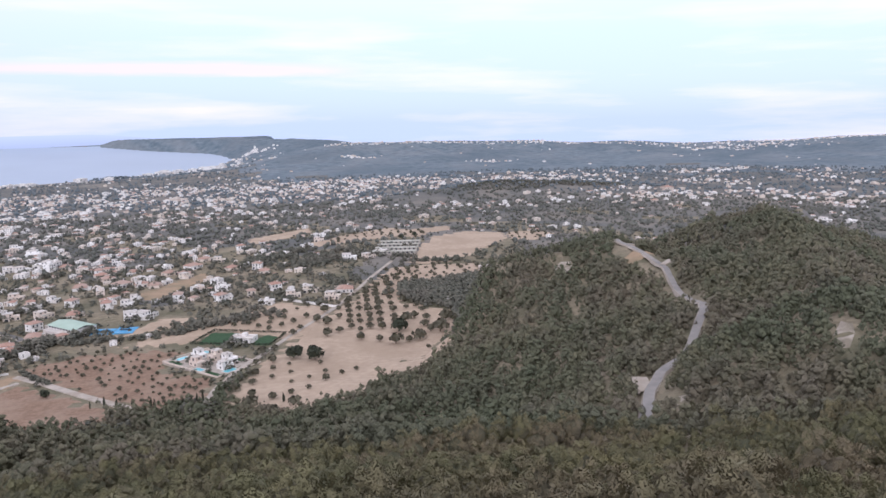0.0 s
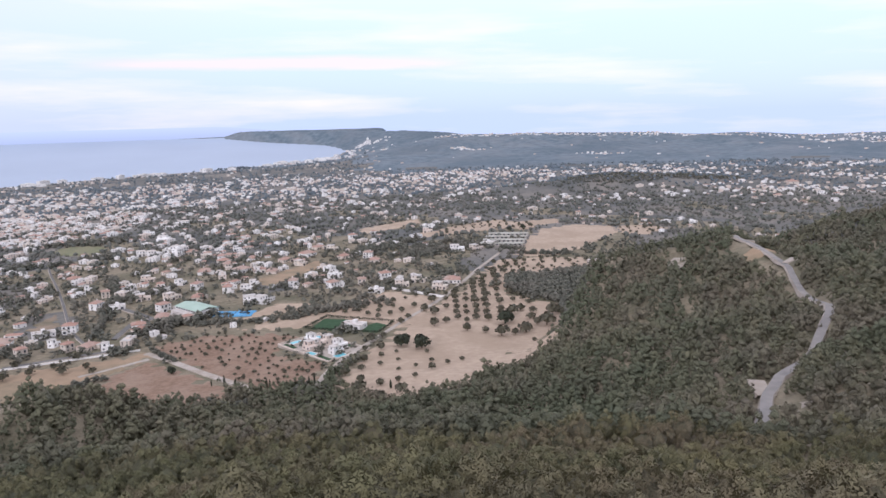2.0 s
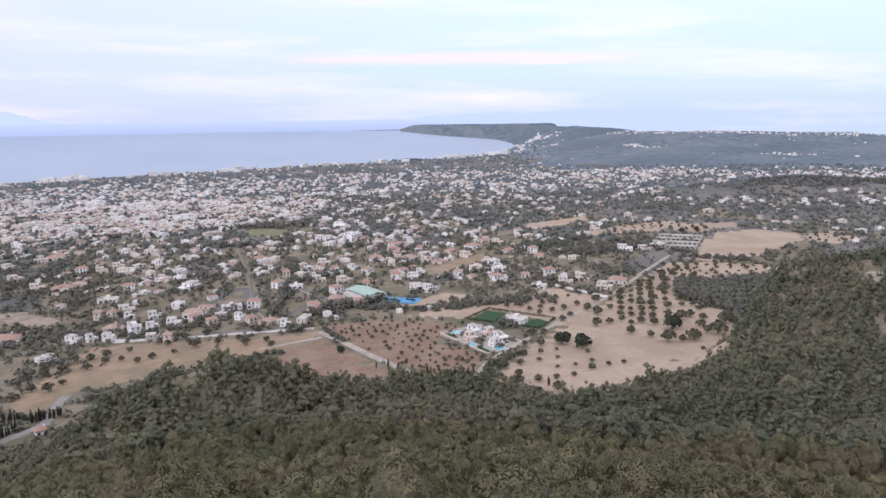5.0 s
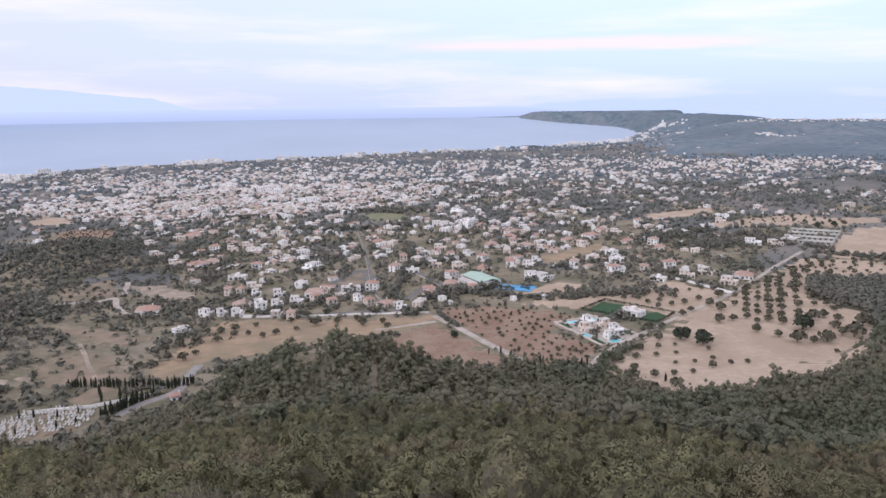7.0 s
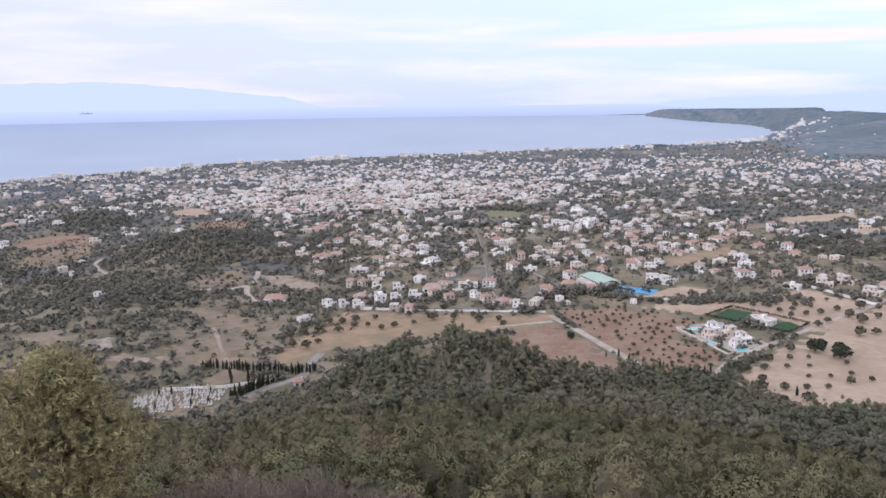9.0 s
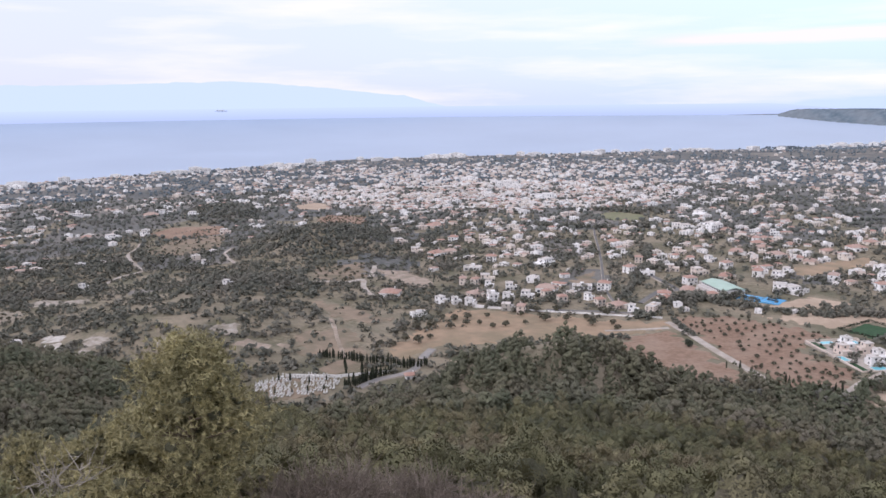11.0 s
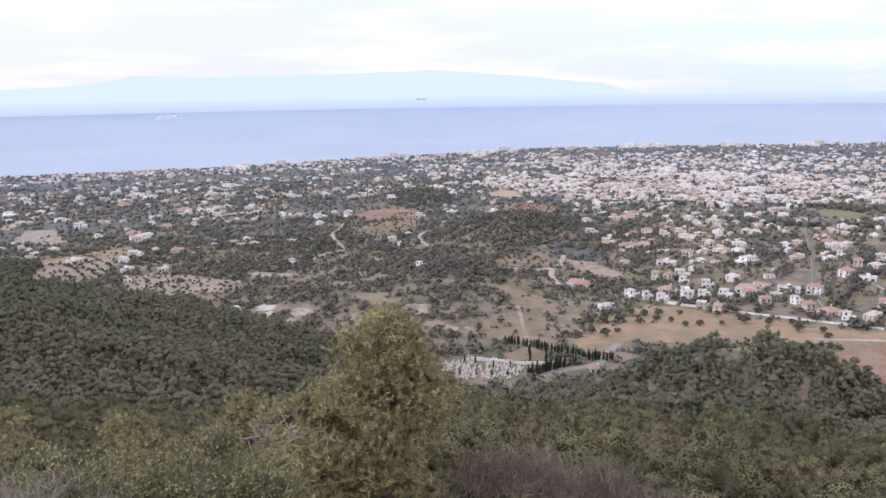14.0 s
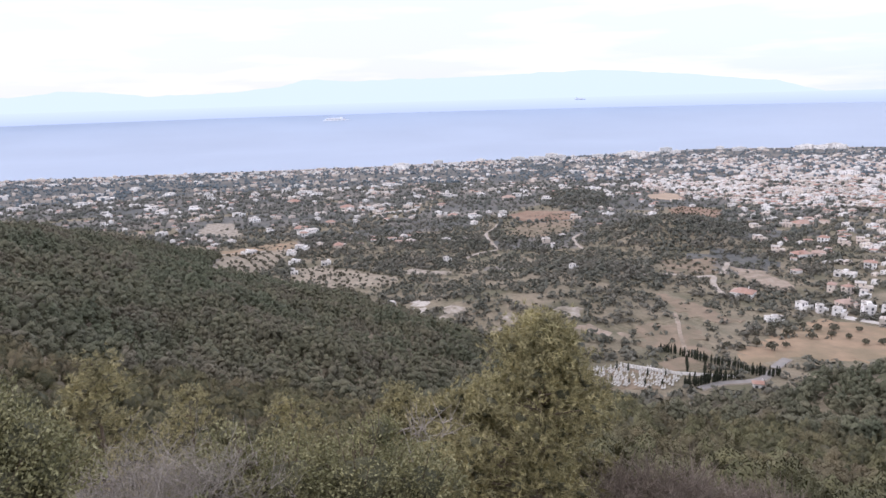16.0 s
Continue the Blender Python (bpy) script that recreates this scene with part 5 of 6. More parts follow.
def build_far_houses():
    s = Soup()
    r = np.random.default_rng(11)
    x, y = scatter(14, 560, 4700, -40, 108, 99)
    ux, uy = scatter(11, 900, 2100, 30, 62, 98)  # closer set in the old town
    un = (((ux + 1080) * 0.77 + (uy - 1080) * 0.64) / 430) ** 2 + ((-(ux + 1080) * 0.64 + (uy - 1080) * 0.77) / 270) ** 2 < 1
    x, y = np.concatenate([x, ux[un]]), np.concatenate([y, uy[un]])
    d, az = np.hypot(x, y), np.degrees(np.arctan2(-x, y))
    dens = 0.06 + 0.09 * waves(x, y, 420, 21)
    dens = dens + bump(x, y, -1050, 1050, 0.80, 330, 230, 40) + bump(x, y, -1500, 1350, 0.45, 480, 330, 40)
    dens = dens + bump(x, y, -560, 820, 0.22, 230) + bump(x, y, -380, 860, 0.16, 180) + bump(x, y, -900, 2000, 0.20, 700, 600) + bump(x, y, -350, 2300, 0.13, 600, 260)
    dens = dens + smooth(350, 80, inland(x, y)) * 0.22 + bump(x, y, -1500, 250, 0.08, 350, 500) + bump(x, y, 480, 1620, 0.12, 220, 160)
    dens = dens + bump(x, y, -560, 600, 0.12, 110, 70, 40) + bump(x, y, -640, 740, 0.14, 150, 90, 40) + bump(x, y, -440, 740, 0.12, 150) + bump(x, y, -800, 760, 0.2, 160, 80, 40) + bump(x, y, -420, 1000, 0.08, 200)
    dens = dens + bump(x, y, 240, 2250, 0.5, 170, 110) + bump(x, y, 480, 1650, 0.4, 120, 80) + bump(x, y, 800, 1500, 0.3, 130, 120) + bump(x, y, -370, 2330, 0.3, 260, 100)
    dens = dens * np.where(d > 2500, 0.55, 1) * np.where(d < 1000, 0.85, 0.95) * np.where((az < -8) & (d < 1500), 0.25, 1)
    dens = dens * np.clip(1.25 + 1.7 * waves(x, y, 75, 61) + 0.9 * waves(x, y, 200, 62), 0.12, 2.2)
    # houses along the brow of the far ridge
    dens = np.where((d > 4150) & (d < 4600) & (az < 9), 0.09 + 0.12 * waves(x, y, 160, 63), np.where(d > 2600, dens * np.where(az < 12, 0.05, 0.3), dens))
    dens = dens + bump(x, y, 196, 3095, 0.35, 70, 40) + bump(x, y, -392, 3375, 0.6, 80, 36) + bump(x, y, 950, 2420, 0.6, 90, 40) + bump(x, y, 1160, 2300, 0.3, 80, 40) + bump(x, y, 1400, 3600, 0.2, 300, 160)
    on = (inland(x, y) > 25) & (wooded(x, y) < -8) & (r.uniform(size=len(x)) < dens) & off_fields(x, y) & off_roads(x, y, 9)
    for cx, cy, rx in ((-800, 520, 110), (-1180, 560, 110), (125, 1760, 120), (300, 1850, 120), (-670, 970, 75), (-330, 640, 50), (-170, 560, 50), (-660, 300, 170), (-760, 130, 150), (-280, 620, 45), (-66, 990, 70), (-560, 250, 110)):
        on &= np.hypot(x - cx, y - cy) > rx
    x, y = x[on], y[on]
    ok = np.ones(len(x), bool)
    for hx, hy, w in HOUSE_SPOTS:
        ok &= np.hypot(x - hx, y - hy) > w * 0.7 + 8
    x, y = x[ok], y[ok]
    z = height(x, y)
    kind = r.integers(0, len(HOUSE_KINDS), len(x))
    tone = r.uniform(size=len(x))
    for k, spec in enumerate(HOUSE_KINDS):
        for t, near in ((0, True), (1, True), (0, False), (1, False)):
            o = (kind == k) & ((tone < 0.58) if t == 0 else (tone >= 0.58)) & ((np.hypot(x, y) < 1600) == near)
            v, f, m = house_piece(*spec, k, near)
            m = np.where(m == 0, 0 if t == 0 else 4, m)
            n = o.sum()
            s.tile(v, f, np.stack([x[o], y[o], z[o]], -1), r.choice([0.2, 0.7, 1.1, 1.8], n) + r.normal(0, 0.15, n), np.stack([k_size := r.uniform(0.48, 0.95, n), k_size * r.uniform(0.75, 1.1, n), k_size * 0.7], -1), m)
    # big blocks along the shore
    line = COAST[4:12]
    for i in range(60):
        q = r.uniform(0, len(line) - 1.001)
        a = line[int(q)] * (1 - q % 1) + line[int(q) + 1] * (q % 1)
        bx, by = a[0] + r.uniform(40, 170), a[1] - r.uniform(-30, 30)
        v, f, m = house_piece(r.uniform(24, 55), r.uniform(12, 18), r.choice([9.4, 12.4, 15.4]), 0, i)
        s.tile(v, f, [(bx, by, float(height(np.array([bx]), np.array([by]))[0]))], np.array([r.uniform(0.3, 1.6)]), np.array([1.0]), m)
    # hotels and a tower at the bend of the bay
    for i in range(26):
        bx, by = -1215 + r.normal(0, 45), 4780 + r.normal(0, 330)
        if float(inland(np.array([bx]), np.array([by]))[0]) < 15:
            continue
        v, f, m = house_piece(r.uniform(12, 26), 10, r.choice([6.4, 9.4, 12.4]), 0, i)
        s.tile(v, f, [(bx, by, float(height(np.array([bx]), np.array([by]))[0]))], np.array([r.uniform(0, 1.6)]), np.array([1.0]), m)
    v, f, m = house_piece(13, 12, 40, 0, 3)
    s.tile(v, f, [(-1212, 4860, float(height(np.array([-1212.0]), np.array([4860.0]))[0]))], np.array([0.2]), np.array([1.0]), m)
    # town hall and flats in the middle of the town
    for bx, by, w, h in ((-1120, 1190, 50, 15), (-1080, 1170, 34, 12), (-900, 1060, 40, 12), (-1300, 1250, 40, 12)):
        v, f, m = house_piece(w, 16, h, 0, int(w))
        s.tile(v, f, [(bx, by, float(height(np.array([bx]), np.array([by]))[0]))], np.array([0.7]), np.array([1.0]), m)
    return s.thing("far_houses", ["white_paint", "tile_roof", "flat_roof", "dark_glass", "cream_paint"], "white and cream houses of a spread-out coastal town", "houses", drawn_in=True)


build_far_houses()

# ---- landmarks of the plain ----
def ground_at(x, y):
    return float(height(np.array([float(x)]), np.array([float(y)]))[0])


def ridge_roof(name, material, w, d, z, rise, eave=0.6):
    bm = bmesh.new()
    x, y = w / 2 + eave, d / 2 + eave
    sec = ((-y, z), (0, z + rise), (y, z), (y, z - 0.3), (0, z + rise - 0.3), (-y, z - 0.3))
    a = [bm.verts.new((-x, p, q)) for p, q in sec]
    b = [bm.verts.new((x, p, q)) for p, q in sec]
    for i in range(6):
        j = (i + 1) % 6
        bm.faces.new((a[i], b[i], b[j], a[j]))
    bm.faces.new((a[0], a[1], a[4], a[5])), bm.faces.new((a[1], a[2], a[3], a[4]))
    bm.faces.new((b[1], b[0], b[5], b[4])), bm.faces.new((b[2], b[1], b[4], b[3]))
    bmesh.ops.recalc_face_normals(bm, faces=bm.faces[:])
    return bm_mesh(bm, name, material)


def sports_hall():
    ob = tagged(new("sports_hall"), "large white sports hall with a pale green metal roof", "sports hall")
    w, d, h = 37, 20, 6.5
    part("body", boxes("body", "white_paint", (-w / 2, -d / 2, -3, w / 2, d / 2, h)), ob)
    part("roof", ridge_roof("roof", "hall_green", w, d, h, 2.2), ob, "pale green metal roof")
    part("annex", boxes("annex", "concrete", (-w / 2 - 9, -d / 2 + 2, -3, -w / 2, d / 2 - 4, 4.5)), ob)
    part("side_aisle", boxes("side_aisle", "flat_roof", (-w / 2 + 2, -d / 2 - 6, -3, w / 2 - 4, -d / 2, 4.2)), ob)
    part("door", boxes("door", "dark_glass", (-2, -d / 2 - 6.06, 0, 2, -d / 2 - 5.9, 2.6)), ob)
    for i in range(9):
        q = part("window", window_mesh(2.8, 1.3), ob)
        q.location = (-w / 2 + 2.5 + i * 4.0, -d / 2, 4.6)
    ob.matrix_world = pose(-315, 612, ground_at(-315, 612) + 0.2, 0, 0, -32)


sports_hall()


def court(x, y, turn):
    ob = tagged(new("tennis_court"), "bright blue hard tennis court with white lines", "tennis court", "blue courts")
    part("surface", boxes("surface", "court_blue", (-8.2, -9, -1.5, 8.2, 9, 0.05)), ob)
    for k, (x0, y0, x1, y1) in enumerate(((-4, -7.5, -3.9, 7.5), (3.9, -7.5, 4, 7.5), (-4, -7.5, 4, -7.4), (-4, 7.4, 4, 7.5), (-4, -0.05, 4, 0.05))):
        part("line", boxes("line", "white_paint", (x0, y0, 0.05, x1, y1, 0.058)), ob)
    part("net", boxes("net", "dark_glass", (-4.8, -0.04, 0.058, 4.8, 0.04, 1.0)), ob)
    ob.matrix_world = pose(x, y, ground_at(x, y) + 0.6, 0, 0, turn)


court(-287, 607, 5)
court(-269, 609, 5)


def pool_terrace():
    """Four white villas with pools on one walled terrace."""
    cx, cy, turn = -169, 517, -36
    z = ground_at(cx, cy) + 0.9
    base = pose(cx, cy, z, 0, 0, turn)
    t = tagged(new("villa_terrace"), "walled pale stone terrace under four white villas", "terrace")
    part("paving", boxes("paving", "gravel", (-31, -19, -3.5, 31, 19, 0.0)), t)
    for s in ((-31, -19, 31, -18.6), (-31, 18.6, 31, 19), (-31, -18.6, -30.6, 18.6), (30.6, -18.6, 31, 18.6), (-0.2, -18.6, 0.2, 18.6)):
        part("boundary_wall", boxes("boundary_wall", "cream_paint", (s[0], s[1], 0, s[2], s[3], 1.1)), t)
    for x0, y0, x1, y1 in ((-28, -17.5, -14, -13), (14, -17.5, 29, -12.8), (-13, 13, -2, 17.5), (3, 13.5, 16, 17.5)):
        part("lawn", boxes("lawn", "lawn", (x0, y0, 0, x1, y1, 0.08)), t)
    t.matrix_world = base
    for k, (x, y) in enumerate(((-18, 3), (-6, 8), (9, 9), (-4, -9), (18, -2))):
        v = house("villa", "white two-storey villa with terraces beside a pool", "villa", 9.5, 7, 2, "flat", "cream_paint" if k % 2 else "white_paint", 900 + k, wings=False)
        v.matrix_world = base @ pose(x, y, 0.0, 0, 0, (0, 90, 180, 0, -90)[k])
    for k, (x, y, w, d) in enumerate(((-26, -6, 5, 9), (-24, 13, 6, 5), (6, -15, 8, 4.5), (25.5, -4, 5.5, 9))):
        p = tagged(new("swimming_pool"), "small turquoise swimming pool with a pale rim", "swimming pool", "villa pools")
        part("rim", boxes("rim", "marble", (-w / 2 - 0.7, -d / 2 - 0.7, 0.0, w / 2 + 0.7, -d / 2, 0.22), (-w / 2 - 0.7, d / 2, 0.0, w / 2 + 0.7, d / 2 + 0.7, 0.22),
                          (-w / 2 - 0.7, -d / 2, 0.0, -w / 2, d / 2, 0.22), (w / 2, -d / 2, 0.0, w / 2 + 0.7, d / 2, 0.22)), p)
        part("water", boxes("water", "pool_water", (-w / 2, -d / 2, 0.0, w / 2, d / 2, 0.16)), p)
        p.matrix_world = base @ pose(x, y, 0.0)


pool_terrace()


def garden_house():
    ob = house("villa", "long white single-storey villa between two walled lawns", "villa", 19, 9, 1, "flat", "white_paint", 77)
    ob.matrix_world = pose(-160, 572, ground_at(-160, 572) + 0.5, 0, 0, -12)


garden_house()


def hedge(ax, ay, bx, by, h=2.6, w=1.5, seed=1):
    r = np.random.default_rng(seed)
    n = int(math.hypot(bx - ax, by - ay) * 9)
    t = r.uniform(size=n)
    a = math.atan2(by - ay, bx - ax)
    o, z = r.uniform(-w / 2, w / 2, n), r.uniform(0.2, 1, n) ** 0.6 * h
    x, y = ax + (bx - ax) * t - math.sin(a) * o, ay + (by - ay) * t + math.cos(a) * o
    c = np.stack([x, y, height(x, y) + z], -1)
    u, v = r.normal(size=(n, 3)), r.normal(size=(n, 3))
    u /= np.linalg.norm(u, axis=1)[:, None]
    v = np.cross(u, v)
    v /= np.linalg.norm(v, axis=1)[:, None]
    s = Soup()
    s.add(np.stack([c + u * 0.45, c + v * 0.4, c - u * 0.45, c - v * 0.4], 1).reshape(-1, 3), np.arange(4 * n).reshape(-1, 4))
    s.thing("hedge", ["cypress_leaf"], "tall clipped dark green garden hedge", "hedge", kind="")


for k, (p, q) in enumerate((((-200, 565), (-191, 599)), ((-191, 599), (-130, 586)), ((-130, 586), (-136, 554)), ((-136, 554), (-200, 565)))):
    hedge(*p, *q, seed=k)


def nursery_shed(x, y, turn, w, d):
    ob = tagged(new("nursery_shed"), "long low grey-roofed farm shed beside a sandy field", "shed", "farm sheds")
    part("body", boxes("body", "concrete", (-w / 2, -d / 2, -2, w / 2, d / 2, 3.2)), ob)
    part("roof", ridge_roof("roof", "shed_roof", w, d, 3.2, 1.4), ob)
    for i in range(9):
        q = part("opening", window_mesh(2.6, 1.8), ob)
        q.location = (-w / 2 + 4 + i * (w - 8) / 8, -d / 2, 0.9)
    ob.matrix_world = pose(x, y, ground_at(x, y) + 0.3, 0, 0, turn)


for k, y in enumerate((948, 972, 996, 1020)):
    nursery_shed(-66 + 1.5 * k, y, 2, 54, 9)


def graveyard():
    """Pale graves: a low slab and a headstone each, crowded between paths."""
    s = Soup()
    r = np.random.default_rng(44)
    poly = [(-403, 204), (-404, 224), (-381, 248), (-364, 262), (-357, 246), (-359, 234), (-371, 214), (-379, 192)]
    bm = bmesh.new()
    box_bm(bm, -0.5, -1.1, -0.2, 0.5, 1.1, 0.45)
    box_bm(bm, -0.45, 0.9, 0.45, 0.45, 1.15, 1.7)
    box_bm(bm, -0.08, 0.95, 1.7, 0.08, 1.1, 2.3)
    bm.verts.index_update()
    v = np.array([q.co[:] for q in bm.verts])
    f = np.array([[q.index for q in g.verts] for g in bm.faces])
    bm.free()
    u, w = [q.ravel() for q in np.meshgrid(np.arange(-27, 27, 2.0), np.arange(-30, 30, 3.4))]
    a = radians(38)
    x, y = -384 + u * math.cos(a) - w * math.sin(a), 220 + u * math.sin(a) + w * math.cos(a)
    on = inside(x, y, poly) & (r.uniform(size=len(x)) < 0.72) & (waves(x, y, 9, 71) > -0.55)
    x, y = x[on] + r.normal(0, 0.2, on.sum()), y[on] + r.normal(0, 0.2, on.sum())
    s.tile(v, f, np.stack([x, y, height(x, y) + 0.8], -1), np.full(len(x), a) + r.normal(0, 0.06, len(x)), r.uniform(0.8, 1.25, len(x)))
    s.thing("graves", ["marble"], "crowded pale marble graves with headstones", "graves")


graveyard()
chapel = house("chapel", "small pale chapel with a terracotta roof by the cemetery", "chapel", 7, 5, 1, "hip", "white_paint", 321, wings=False)
chapel.matrix_world = pose(-346, 281, ground_at(-346, 281) - 0.6, 0, 0, 60)


def low_wall(ax, ay, bx, by, label, h=1.6):
    n = max(2, int(math.hypot(bx - ax, by - ay) / 8))
    s = Soup()
    a = math.atan2(by - ay, bx - ax)
    ox, oy = -math.sin(a) * 0.2, math.cos(a) * 0.2
    rows = []
    for i in range(n + 1):
        x, y = ax + (bx - ax) * i / n, ay + (by - ay) * i / n
        z = ground_at(x, y)
        rows.append([(x - ox, y - oy, z - 0.5), (x - ox, y - oy, z + h), (x + ox, y + oy, z + h), (x + ox, y + oy, z - 0.5)])
    i = np.arange(n)[:, None] * 4 + np.arange(3)[None]
    s.add(np.array(rows).reshape(-1, 3), np.stack([i, i + 4, i + 5, i + 1], -1).reshape(-1, 4))
    e = np.array([[0, 1, 2, 3], [4 * n + 3, 4 * n + 2, 4 * n + 1, 4 * n]])
    s.add(np.array(rows).reshape(-1, 3), e)
    return s.thing("garden_wall", ["white_paint"], label, "wall", kind="")


low_wall(-155, 695, -100, 667, "long white garden wall along the olive grove", 2.2)
low_wall(-446, 432, -310, 508, "pale boundary wall below the villas", 1.4)
low_wall(-452, 436, -420, 448, "pale boundary wall below the villas", 1.4)
low_wall(-404, 226, -380, 248, "white cemetery wall", 1.8)
low_wall(-380, 248, -362, 277, "white cemetery wall", 1.8)


def beach():
    s = Soup()
    line = []
    for i in range(2, 12):
        for k in range(6):
            line.append(COAST[i] * (1 - k / 6) + COAST[i + 1] * k / 6)
    p = np.array(line)
    t = np.gradient(p, axis=0)
    t /= np.linalg.norm(t, axis=1)[:, None]
    n = np.stack([t[:, 1], -t[:, 0]], -1)
    w = 26 + 8 * np.sin(np.arange(len(p)))
    a, b = p - n * 4, p + n * w[:, None]
    za, zb = np.full(len(p), 0.15), height(b[:, 0], b[:, 1]) + 0.5
    v = np.stack([np.c_[a, za], np.c_[b, zb]], 1).reshape(-1, 3)
    i = np.arange(len(p) - 1) * 2
    s.add(v, np.stack([i, i + 2, i + 3, i + 1], -1)[:, ::-1])
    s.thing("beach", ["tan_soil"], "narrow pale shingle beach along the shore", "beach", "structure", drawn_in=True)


beach()


def shore_clump():
    s = Soup()
    r = np.random.default_rng(61)
    x, y = -1405 + r.normal(0, 28, 60), 3190 + r.normal(0, 22, 60)
    plant(s, x, y, 6.5, 0.5, 30, 0.4, 0.9, seed=62)
    s.thing("shore_trees", ["hazed_leaf", "hazed_leaf"], "dark clump of tall trees on the shore", "trees")


shore_clump()


# ---- out at sea ----
def sight(az, el, d):
    x, y = polar(az, d)
    return float(x), float(y), EYE_Z + d * math.tan(radians(el))


def ferry(az, el, d, length, label, dark=False):
    x, y, z = sight(az, el, d)
    l, k = length, length / 175
    ob = tagged(new("ship"), label, "ship")
    bm = bmesh.new()
    sec = []
    for t, w in ((-0.5, 0.8), (-0.3, 1), (0.2, 1), (0.4, 0.6), (0.5, 0.04)):
        sec.append([bm.verts.new((t * l * (1.0 if s else 0.96), q * 12 * k * w, (11 if s else -3) * k)) for s in (0, 1) for q in (-1, 1)])
    for a, b in zip(sec, sec[1:]):
        for i, j in ((0, 2), (2, 3), (3, 1), (1, 0)):
            bm.faces.new((a[i], b[i], b[j], a[j]))
    bm.faces.new((sec[0][0], sec[0][2], sec[0][3], sec[0][1]))
    bmesh.ops.recalc_face_normals(bm, faces=bm.faces[:])
    part("hull", bm_mesh(bm, "hull", "ship_blue" if dark else "ship_white"), ob)
    part("superstructure", boxes("superstructure", "ship_white", (-0.42 * l, -9 * k, 11 * k, 0.30 * l, 9 * k, 18 * k)), ob)
    part("upper_deck", boxes("upper_deck", "ship_white", (-0.36 * l, -8 * k, 18 * k, 0.22 * l, 8 * k, 24 * k)), ob)
    part("bridge", boxes("bridge", "ship_white", (0.12 * l, -9 * k, 24 * k, 0.2 * l, 9 * k, 28 * k)), ob)
    part("funnel", boxes("funnel", "ship_blue", (-0.3 * l, -4 * k, 24 * k, -0.22 * l, 4 * k, 36 * k)), ob)
    for q in range(2):
        part("window_band", boxes("window_band", "dark_glass", (-0.4 * l, -9.1 * k, (12.5 + 3 * q) * k, 0.28 * l, 9.1 * k, (13.6 + 3 * q) * k)), ob)
    ob.matrix_world = pose(x, y, z, 0, 0, az + 6)


ferry(82.4, -1.70, 4640, 165, "white passenger ferry far out on the sea")
ferry(64.3, -0.60, 4830, 70, "dark cargo ship near the horizon", True)


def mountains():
    """A faint range across the strait, its haze a glowing pale blue."""
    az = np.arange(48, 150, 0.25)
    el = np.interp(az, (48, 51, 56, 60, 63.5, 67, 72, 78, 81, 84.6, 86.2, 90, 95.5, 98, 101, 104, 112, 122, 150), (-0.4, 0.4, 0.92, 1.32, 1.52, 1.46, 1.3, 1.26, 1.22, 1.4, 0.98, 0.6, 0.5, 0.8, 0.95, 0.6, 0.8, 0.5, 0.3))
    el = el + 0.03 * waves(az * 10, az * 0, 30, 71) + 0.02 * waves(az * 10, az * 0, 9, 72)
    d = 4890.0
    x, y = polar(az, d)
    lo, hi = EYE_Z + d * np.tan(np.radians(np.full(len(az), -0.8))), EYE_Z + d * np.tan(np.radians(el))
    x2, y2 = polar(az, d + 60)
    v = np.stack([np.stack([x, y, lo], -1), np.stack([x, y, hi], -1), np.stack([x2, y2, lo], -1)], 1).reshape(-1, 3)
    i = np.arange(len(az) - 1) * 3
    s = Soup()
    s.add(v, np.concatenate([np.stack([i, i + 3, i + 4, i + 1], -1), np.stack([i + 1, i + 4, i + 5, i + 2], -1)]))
    s.thing("backdrop", ["far_mountain"], "mountain range across the strait, painted in glowing pale blue haze", "mountains", "structure")


mountains()


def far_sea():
    # upright glowing strip past the sea sheet, with the horizon haze painted on
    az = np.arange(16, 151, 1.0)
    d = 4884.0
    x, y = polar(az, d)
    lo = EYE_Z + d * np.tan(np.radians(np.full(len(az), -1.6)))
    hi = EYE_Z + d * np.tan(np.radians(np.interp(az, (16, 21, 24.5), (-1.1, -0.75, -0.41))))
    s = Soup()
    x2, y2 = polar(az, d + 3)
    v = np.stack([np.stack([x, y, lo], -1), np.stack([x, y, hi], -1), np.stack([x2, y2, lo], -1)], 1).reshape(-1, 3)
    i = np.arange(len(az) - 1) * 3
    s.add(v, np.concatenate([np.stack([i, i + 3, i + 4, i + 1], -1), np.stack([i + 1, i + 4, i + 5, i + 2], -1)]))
    s.thing("backdrop", ["far_sea"], "far sea fading into the sky in a painted glow of haze", "sea", "structure")


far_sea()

# ---- plants close to the viewpoint ----
def tuft(seed, n=10, length=0.16, wide=0.012):
    """A spray of thin needles or blades fanning from one point."""
    r = np.random.default_rng(seed)
    axis = r.normal(size=3) * (1, 1, 0.5) + (0, 0, 0.5)
    axis /= np.linalg.norm(axis)
    d = axis + r.normal(0, 0.55, (n, 3))
    d /= np.linalg.norm(d, axis=1)[:, None]
    side = np.cross(d, r.normal(size=(n, 3)))
    side /= np.linalg.norm(side, axis=1)[:, None]
    l = length * r.uniform(0.7, 1.2, (n, 1))
    base = d * 0.02
    return np.stack([base - side * wide, base + side * wide, d * l], 1).reshape(-1, 3), np.arange(3 * n).reshape(-1, 3)


